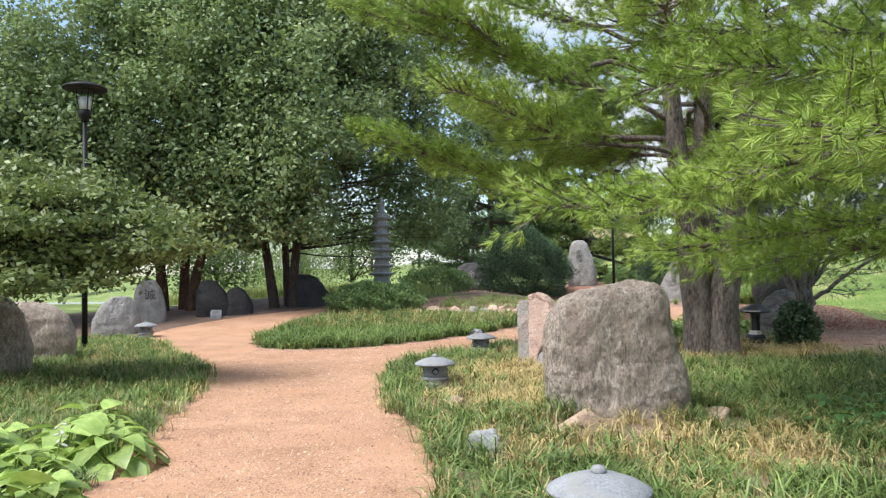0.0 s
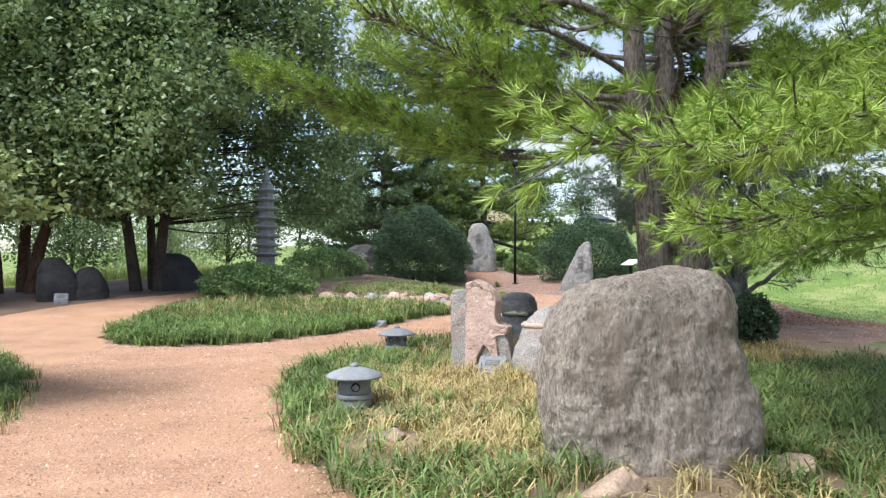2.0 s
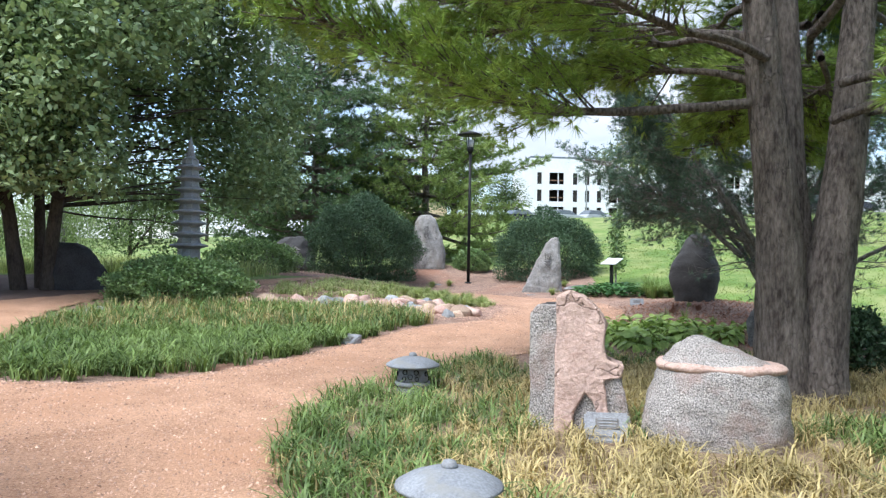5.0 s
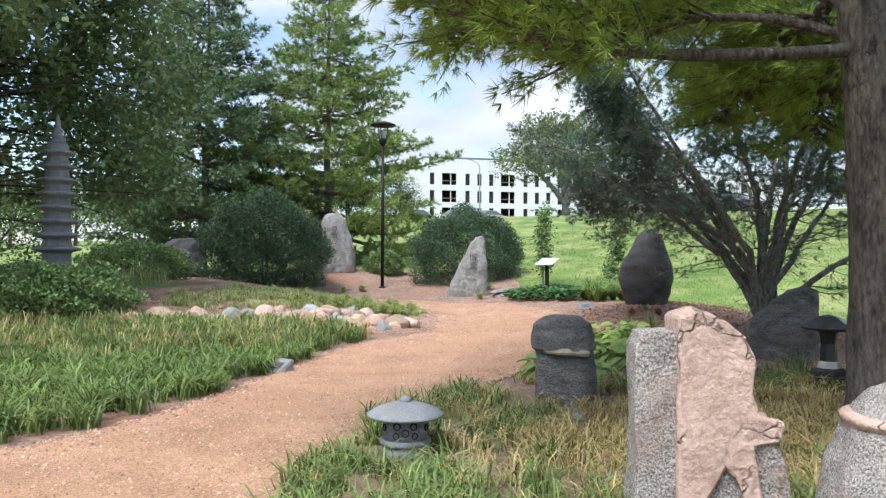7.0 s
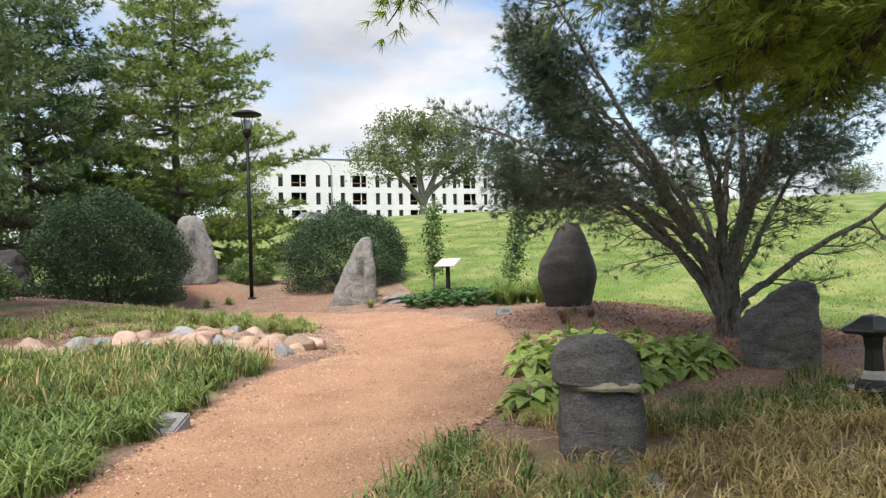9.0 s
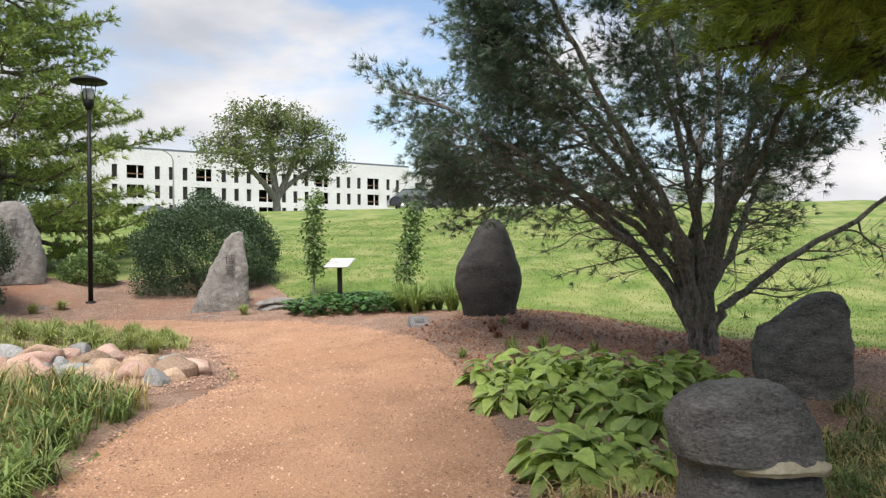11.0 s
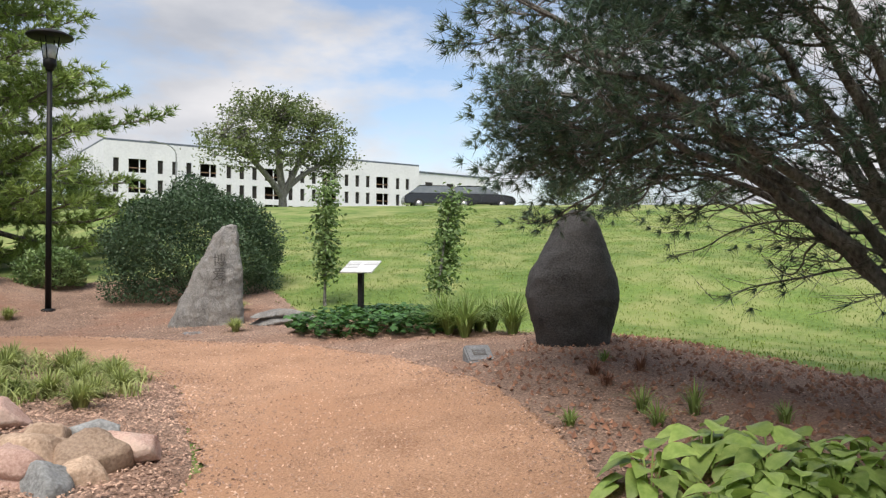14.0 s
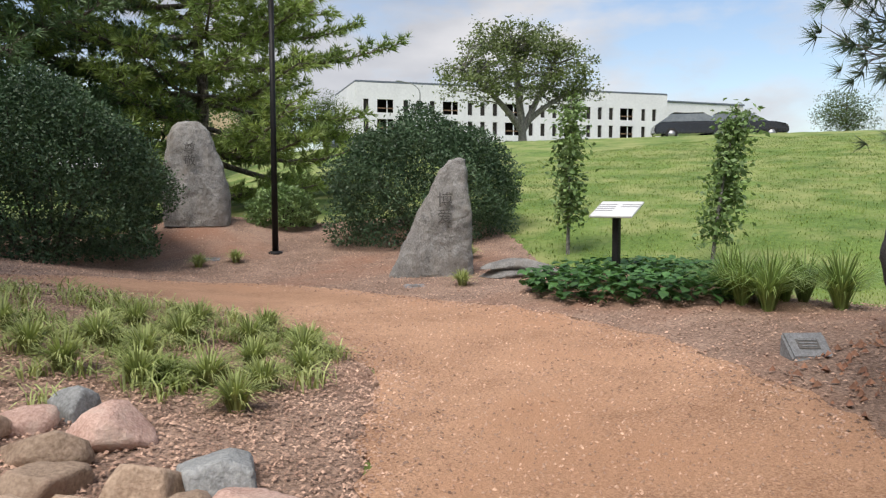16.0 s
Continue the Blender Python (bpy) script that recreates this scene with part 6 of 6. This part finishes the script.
def hosta_leaves(count, size):
    """A rosette of broad pointed leaves on arching stalks, each blade cupped along its rib and drooping at the tip."""
    v, f = [], []
    for k in range(count):
        ring = k / count
        a = k * 2.4 + rng.uniform(-.3, .3)
        out, side, up = np.array((math.cos(a), math.sin(a), 0)), np.array((-math.sin(a), math.cos(a), 0)), np.array((0, 0, 1.0))
        rise_, L = size * (1.05 - .75 * ring) * rng.uniform(.8, 1.2), size * rng.uniform(.75, 1.1)
        foot = out * size * (.1 + .5 * ring)
        top = foot + out * size * (.15 + .4 * ring) + up * rise_
        base = len(v)
        v += [out * .02 - side * .005, out * .02 + side * .005, top + side * .005, top - side * .005]
        f.append((base, base + 1, base + 2, base + 3))
        slope = .45 - 1.0 * ring + rng.normal() * .2
        roll_ = rng.normal() * .25
        wide = L * rng.uniform(.31, .4)
        rows_ = []
        for u, w in ((0, .15), (.1, .78), (.3, 1.0), (.55, .86), (.8, .48), (1.0, .03)):
            mid = top + out * L * u + up * L * (slope * u - .55 * u * u)
            cup = .22 * wide * w
            e = side * wide * w
            rows_.append((mid - e + up * (cup - roll_ * wide * w), mid, mid + e + up * (cup + roll_ * wide * w)))
        base = len(v)
        v += [p for r_ in rows_ for p in r_]
        for j in range(5):
            for c in range(2):
                q = base + j * 3 + c
                f.append((q, q + 1, q + 4, q + 3))
    return array_mesh("foliage", np.array(v), np.array(f), True)


HOSTA = [hosta_leaves(26, .2) for _ in range(6)]
for me_ in HOSTA:
    me_.materials.append(M["hosta"])


def hosta(x, y, size, label):
    t = thing("hosta_plant", (x, y, h(x, y) + .01), label, "hosta", "hosta plants", rng.uniform(0, 360), size=size)
    part("foliage", HOSTA[rng.integers(6)], None, t)


def hosta_bed(poly, gap_, size, label):
    o = np.asarray(poly)
    lo, hi = o.min(0), o.max(0)
    for yy in np.arange(lo[1], hi[1], gap_):
        for xx in np.arange(lo[0], hi[0], gap_):
            x_, y_ = xx + rng.uniform(-.3, .3) * gap_, yy + rng.uniform(-.3, .3) * gap_
            if inside(o, np.array([x_]), np.array([y_]))[0]:
                hosta(x_, y_, size * rng.uniform(.8, 1.15), label)


hosta_bed(closed_curve([(4.75, 18.7), (5.3, 19.3), (6.0, 20.1), (6.9, 20.5), (7.3, 20.0), (7.5, 19.2), (7.8, 18.2), (7.2, 17.5), (6.0, 17.0), (5.0, 17.7)], 4), .5, 1.05, "broad light green hosta on mulch under the pine")
hosta_bed(closed_curve([(3.5, 17.1), (3.8, 17.9), (4.5, 17.8), (4.4, 16.9)], 4), .4, .95, "light green hosta beside the layered stone")
hosta_bed(closed_curve([(-2.55, 4.6), (-2.65, 6.3), (-3.0, 7.2), (-3.8, 7.0), (-4.4, 5.6), (-4.0, 4.4), (-3.2, 3.8)], 4), .55, 1.25, "yellow-green hosta beside the path")
leafy_patch("geranium_bed", closed_curve([(8.75, 26.9), (9.1, 26.1), (9.6, 25.5), (10.5, 25.4), (11.4, 25.8), (11.5, 27.0), (10.6, 27.8), (9.6, 28.1), (9.0, 27.8)], 4), 330, .13, "geranium", "low dark green geranium mound round the sign", .3, .1)
leafy_patch("ground_cover", closed_curve([(3.2, 6.2), (4.0, 5.8), (4.6, 6.6), (4.2, 7.6), (3.4, 7.3)], 4), 80, .11, "geranium", "low green ground cover leaves in the sedge", .3, .1)
fl = thing("hosta_flower", (-2.75, 5.35, h(-2.75, 5.35)), "white hosta flower spike beside the path", "flower")
part("stalk", Tubes().add([(0, 0, 0), (.01, .01, .25), (.06, .02, .46)], [.006, .005, .004], 6).mesh("stalk"), "hosta", fl)
for k in range(9):
    a = k * 2.4
    pt = part("petal", boulder_mesh((.035, .014, .012), k + 3, .1, 1), "petal", fl)
    pt.matrix_local = pose(.045 + .03 * math.cos(a), .02 + .03 * math.sin(a), .36 + .018 * k, 40, 20, math.degrees(a))

LAWN = closed_curve([(12.3, 17), (12.1, 20), (12.1, 23), (11.7, 26), (11.5, 29), (11, 31), (13, 37), (20, 44), (32, 44), (36, 34), (32, 22), (22, 14), (15, 14)], 4)
blades("lawn_grass", LAWN, [MULCH], 130, .065, .007, "lawn_blade", "short mown lawn grass", .9, 5, spread=.1)
MEADOW = closed_curve([(-9, 31), (-4, 30.6), (-1, 29.6), (0.6, 31.5), (-1, 34), (-2, 38), (-3, 41), (-9, 42), (-14, 38), (-13, 32)], 4)
blades("meadow_grass", MEADOW, [], 120, .6, .009, "meadow", "tall pale meadow grass behind the pagoda", .6, 8)


def scatter_chips(name, poly, holes, count, size, mat, label, flat=.3, box=None, band=None):
    """Loose bits lying on the ground: small skewed wedges."""
    o = np.asarray(poly)
    lo, hi = o.min(0), o.max(0)
    if box:
        lo, hi = np.maximum(lo, box[:2]), np.minimum(hi, box[2:])
    c = rng.uniform(lo, hi, (count, 2))
    ok = inside(o, c[:, 0], c[:, 1])
    for q in holes:
        ok &= ~inside(q, c[:, 0], c[:, 1])
    c = c[ok]
    if band:
        near = np.minimum(edge_distance(o, c[:, 0], c[:, 1])[0], np.min([edge_distance(q, c[:, 0], c[:, 1])[0] for q in holes], axis=0))
        c = c[near < band * rng.uniform(0, 1, len(c)) ** 2]
    n = len(c)
    a = rng.uniform(0, 2 * np.pi, n)
    u = np.stack([np.cos(a), np.sin(a), rng.normal(size=n) * .25], -1)
    w = np.stack([-np.sin(a), np.cos(a), rng.normal(size=n) * .25], -1)
    L = (size * rng.uniform(.4, 1.4, n))[:, None]
    W = L * rng.uniform(.25, .6, (n, 1))
    b = np.stack([c[:, 0], c[:, 1], height(c[:, 0], c[:, 1]) + .03], -1)
    top = b + np.array((0, 0, 1)) * L * flat
    v = np.stack([b - u * L * .5 - w * W * .4, b + u * L * .4 - w * W * .5, b + u * L * .5 + w * W * .4, b - u * L * .45 + w * W * .5, top], 1).reshape(-1, 3)
    i = np.arange(n)[:, None] * 5
    f = np.concatenate([i + [[0, 1, 4]], i + [[1, 2, 4]], i + [[2, 3, 4]], i + [[3, 0, 4]]], 1).reshape(-1, 3)
    ob = part(name, array_mesh(name, v, f), mat, None)
    return tagged(ob, label, "mulch" if mat == "chip" else "gravel", kind="stuff")


scatter_chips("bark_chips", MULCH, [PATH], 110000, .026, "chip", "loose shredded bark chips")
scatter_chips("bark_chips", ISLAND, [SEDGE], 70000, .026, "chip", "loose shredded bark chips", box=(-1, 22, 7, 31))
scatter_chips("bark_chips", PATH, [ISLAND], 170000, .028, "chip", "bark chips strewn along the path's edge", box=(-4, 14, 9, 32), band=.6)
scatter_chips("loose_gravel", PATH, [ISLAND], 130000, .02, "pebble", "loose gravel grains on the path", .5, box=(-4, 1.5, 8.5, 29))

scatter_chips("fallen_cones", MULCH, [PATH], 3000, .055, "russet", "fallen cones and brown leaves on the mulch", .6, box=(6.0, 17.0, 12, 23.5))

# ---- street, building, cars, distance ----
bl = thing("apartment_building", (46.1, 120.6, 6.6), "long white unfinished apartment building with dark window openings", "building", turn=math.degrees(math.atan2(110.2 - 120.6, 96.5 - 46.1)))
LONG, TALL, DEEP = 51.5, 11.1, 16.0
part("base_wall", block((LONG, DEEP, 2.0), (LONG / 2, DEEP / 2, -1.2), bevel=0), "osb", bl, "tan ground storey wall")
rows = (2.3, 5.05, 7.85)
bays = []
x = 1.2
r4 = random.Random(3)
while x < LONG - 2.5:
    wide = len(bays) % 4 == 1
    w = 2.4 if wide else 0.75
    bays.append((x, w))
    x += w + (1.25 if not wide else 1.5)
cuts = sorted({0.0, LONG} | {round(a, 3) for a, w in bays} | {round(a + w, 3) for a, w in bays})
zs = [0.8]
for z0 in rows:
    zs += [z0 - 0.95, z0 + 0.95]
zs.append(TALL)
opens = {(round(a, 3), round(z0 - .95, 3)) for a, w in bays for z0 in rows}
bm = bmesh.new()
for a, b in zip(cuts, cuts[1:]):
    for c, d in zip(zs, zs[1:]):
        if (a, round(c, 3)) not in opens:
            vs = [bm.verts.new(p) for p in ((a, 0, c), (b, 0, c), (b, 0, d), (a, 0, d))]
            bm.faces.new(vs)
bmesh.ops.remove_doubles(bm, verts=bm.verts, dist=0.002)
made = bmesh.ops.extrude_face_region(bm, geom=list(bm.faces))
for v in made["geom"]:
    if isinstance(v, bmesh.types.BMVert):
        v.co.y += 0.35
bmesh.ops.recalc_face_normals(bm, faces=bm.faces)
part("front_wall", bm, "house_wrap", bl, "white sheathed front wall")
part("side_wall", block((.35, DEEP, TALL - .8), (.18, DEEP / 2 + .36, .8), bevel=0), "house_wrap", bl)
part("side_wall", block((.35, DEEP, TALL - .8), (LONG - .18, DEEP / 2 + .36, .8), bevel=0), "house_wrap", bl)
part("back_wall", block((LONG, .35, TALL - .8), (LONG / 2, DEEP + .5, .8), bevel=0), "house_wrap", bl)
part("roof", block((LONG, DEEP + .7, .3), (LONG / 2, DEEP / 2 + .35, TALL), bevel=0.05), "roof_edge", bl, "flat roof with a blue-grey edge")
# Inner wall and window panels carry the indoor shade in their colour.
part("inner_wall", block((LONG - .8, .2, TALL - .9), (LONG / 2, 3.2, .8), bevel=0), "indoor_shade", bl, "inner wall coloured near black for the unlit interior")
for z0 in rows:
    part("inner_floor", block((LONG - .8, 2.6, .15), (LONG / 2, 1.75, z0 - 1.35), bevel=0), "lumber", bl)
for a, w in bays:
    for z0 in rows:
        if w > 2:
            part("balcony_rail", block((w, .08, .12), (a + w / 2, .2, z0 - .35), bevel=0), "lumber", bl)
            part("post", block((.14, .14, 1.88), (a + w * .62, .25, z0 - .94), bevel=0), "house_wrap", bl)
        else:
            part("window", block((w - .08, .06, 1.82), (a + w / 2, .22, z0 - .91), bevel=0), "indoor_shade", bl, "near-black panel painting the shade inside an unglazed window")
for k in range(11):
    wd = part("window", block((1.1, .1, 1.0), (3 + k * 4.4, -.02, -.3), bevel=0), "indoor_shade", bl, "near-black panel painting the shade inside an unglazed window")
wing = thing("apartment_wing", (98.0, 112.5, 6.6), "lower white wing of the unfinished building", "building", turn=-8)
part("wall", block((17, 14, 10.4), (8.5, 7, 0), bevel=0.05), "house_wrap", wing)
part("roof", block((17.3, 14.3, .3), (8.5, 7, 10.4), bevel=0.05), "roof_edge", wing)
for k in range(3):
    part("window", block((1.6, .1, 1.6), (3 + k * 5, -.03, 7.2), bevel=0), "indoor_shade", wing, "near-black panel painting the shade inside a window")
house = thing("far_house", (30, 140, 6.0), "low tan building beyond the trees", "building", turn=-10)
part("wall", block((14, 10, 9), (0, 0, 0), bevel=0.05), "osb", house)
part("roof", block((14.6, 10.6, .5), (0, 0, 9), bevel=0.1), "roof_edge", house)


def car(x, y, turn, paint, label, lift=0.0):
    """A parked family car: shaped body, glass house, four wheels, lamps."""
    t = thing("parked_car", (x, y, h(x, y) + lift), label, "car", "parked cars", turn)
    bm = bmesh.new()
    prof = ((-2.3, .35), (-2.32, .72), (-2.15, .95), (-1.1, 1.0), (1.55, .98), (2.2, .85), (2.35, .6), (2.3, .35))
    rows_ = [[bm.verts.new((px, sy * (.9 if z_ > .9 else .93), z_)) for px, z_ in prof] for sy in (-1, 1)]
    n = len(prof)
    for k in range(n):
        bm.faces.new((rows_[0][k], rows_[0][(k + 1) % n], rows_[1][(k + 1) % n], rows_[1][k]))
    bm.faces.new(rows_[0][::-1])
    bm.faces.new(rows_[1])
    bmesh.ops.recalc_face_normals(bm, faces=bm.faces)
    bmesh.ops.bevel(bm, geom=list(bm.edges), offset=.06, segments=2, affect="EDGES")
    body = part("body", bm, paint, t)
    bm = bmesh.new()
    prof = ((-2.05, .98), (-1.35, 1.46), (.35, 1.48), (1.3, .98))
    rows_ = [[bm.verts.new((px, sy * (.68 if z_ > 1.2 else .84), z_)) for px, z_ in prof] for sy in (-1, 1)]
    for k in range(4):
        bm.faces.new((rows_[0][k], rows_[0][(k + 1) % 4], rows_[1][(k + 1) % 4], rows_[1][k]))
    bm.faces.new(rows_[0][::-1])
    bm.faces.new(rows_[1])
    bmesh.ops.recalc_face_normals(bm, faces=bm.faces)
    bmesh.ops.bevel(bm, geom=list(bm.edges), offset=.04, segments=2, affect="EDGES")
    part("glass_house", bm, "car_glass", t, "dark car windows")
    part("roof", block((1.75, 1.36, .05), (-.5, 0, 1.455), bevel=.02), paint, t)
    for px in (-1.4, 1.42):
        for sy in (-1, 1):
            w = part("wheel", lathe([(0, -.1), (.2, -.1), (.31, -.1), (.33, -.06), (.33, .06), (.31, .1), (.2, .1), (0, .1)], 20), "tyre", t)
            w.matrix_local = pose(px, sy * .84, .33, 90, 0, 0)
            part("rim", lathe([(0, -.108), (.2, -.108), (.2, .108), (0, .108)], 14), "rim", w)
    for sy in (-1, 1):
        part("headlight", block((.12, .36, .14), (2.24, sy * .64, .66), bevel=.03), "lamp_lens", t)
    return t


car(36.6, 50.0, -38, "car_black", "black car parked on the crest of the lawn")
car(38.6, 48.6, -36, "car_black", "dark car parked on the crest of the lawn")
car(36, 86, 20, "car_silver", "silver car parked by the street")
car(42, 90, 20, "car_silver", "pale car parked by the street")
car(30, 84, 20, "car_black", "dark car parked by the street")
sl = thing("street_lamp", (49.5, 107.3, h(49.5, 107.3)), "tall grey street lamp with a curved arm", "street lamp")
part("pole", Tubes().add([(0, 0, -.2), (0, 0, 4), (0, 0, 8.2)], [.13, .11, .08], 10).mesh("pole"), "galvanised", sl)
part("arm", Tubes().add(curve_points([(0, 0, 8.0), (-.3, 0, 8.7), (-1.2, 0, 9.2), (-2.6, 0, 9.4)], 4), [.06] * 13, 8).mesh("arm"), "galvanised", sl)
part("lamp_head", block((.9, .3, .14), (-3.0, 0, 9.33), bevel=.04), "galvanised", sl)

# Distant trees and water.
lake = part("lake", array_mesh("lake", np.array([(-90, 62, -1.5), (-4, 62, -1.5), (-4, 120, -1.5), (-120, 120, -1.5)]), np.array([[0, 1, 2, 3]])), "water", None)
tagged(lake, "calm grey lake beyond the garden", "water", kind="structure")
for i, (x, y, tall, wd) in enumerate(((-26, 34, 12, 5), (-8, 66, 9, 6), (-18, 60, 10, 6), (2, 62, 9, 5), (10, 66, 9, 5), (-4, 130, 12, 9), (-33, 22, 13, 6), (-24, 8, 11, 5), (-20, -6, 12, 6), (14, -8, 12, 6), (22, 2, 12, 6), (-6, -14, 12, 6), (-40, 60, 12, 7), (-14, 150, 13, 9), (-45, 155, 14, 10), (14, 158, 13, 9),
                                      (-75, 150, 14, 10), (26, 96, 7, 3.4), (31, 92, 6.5, 3), (22, 84, 8, 3.6), (66, 60, 5, 3.4), (74, 57, 4.6, 3), (84, 52, 5, 3.6), (92, 46, 5, 3.4), (70, 25, 9, 5), (60, 8, 10, 6))):
    broadleaf("distant_tree", (x, y, h(x, y) - .1), "leafy green tree in the distance", [([(0, 0, -.2), (.1, 0, tall * .3), (.2, .1, tall * .8)], .025 * tall), ([(0, 0, tall * .2), (wd * .3, 0, tall * .5)], .014 * tall)],
              [(0, 0, tall * .62, wd * .8, wd * .8, tall * .36), (wd * .35, 0, tall * .45, wd * .6, wd * .6, tall * .25), (-wd * .4, 0, tall * .5, wd * .55, wd * .55, tall * .27)],
              "far_leaf", "bark_dark", 230, 30, .055 * tall, .03 * tall, 1.0, .3, shell=.5, limb_r=.05, group="distant trees")
wil = tree("weeping_willow", (-9.0, 47.5, h(-9, 47.5)), "pale green weeping willow by the water")
part("trunk", Tubes().add([(0, 0, -.2), (.1, 0, 2), (-.1, .1, 4.5)], [.3, .24, .12], 10).mesh("trunk"), "bark_grey", wil)
n = 260
a = rng.uniform(0, 6.28, n)
rr = rng.uniform(.3, 3.2, n)
top = np.stack([np.cos(a) * rr, np.sin(a) * rr, 6.2 - rr * .35 + rng.normal(size=n) * .3], -1)
s = rng.uniform(0, 1, (n, 60, 1))
Pw = (top[:, None, :] + s * np.array((0, 0, -4.6)) + rng.normal(size=(n, 60, 3)) * (.07, .07, .05)).reshape(-1, 3)
part("crown", leaf_cards("crown", Pw[Pw[:, 2] > .3], .16, 1.6, .3, 0.1), "willow_leaf", wil)
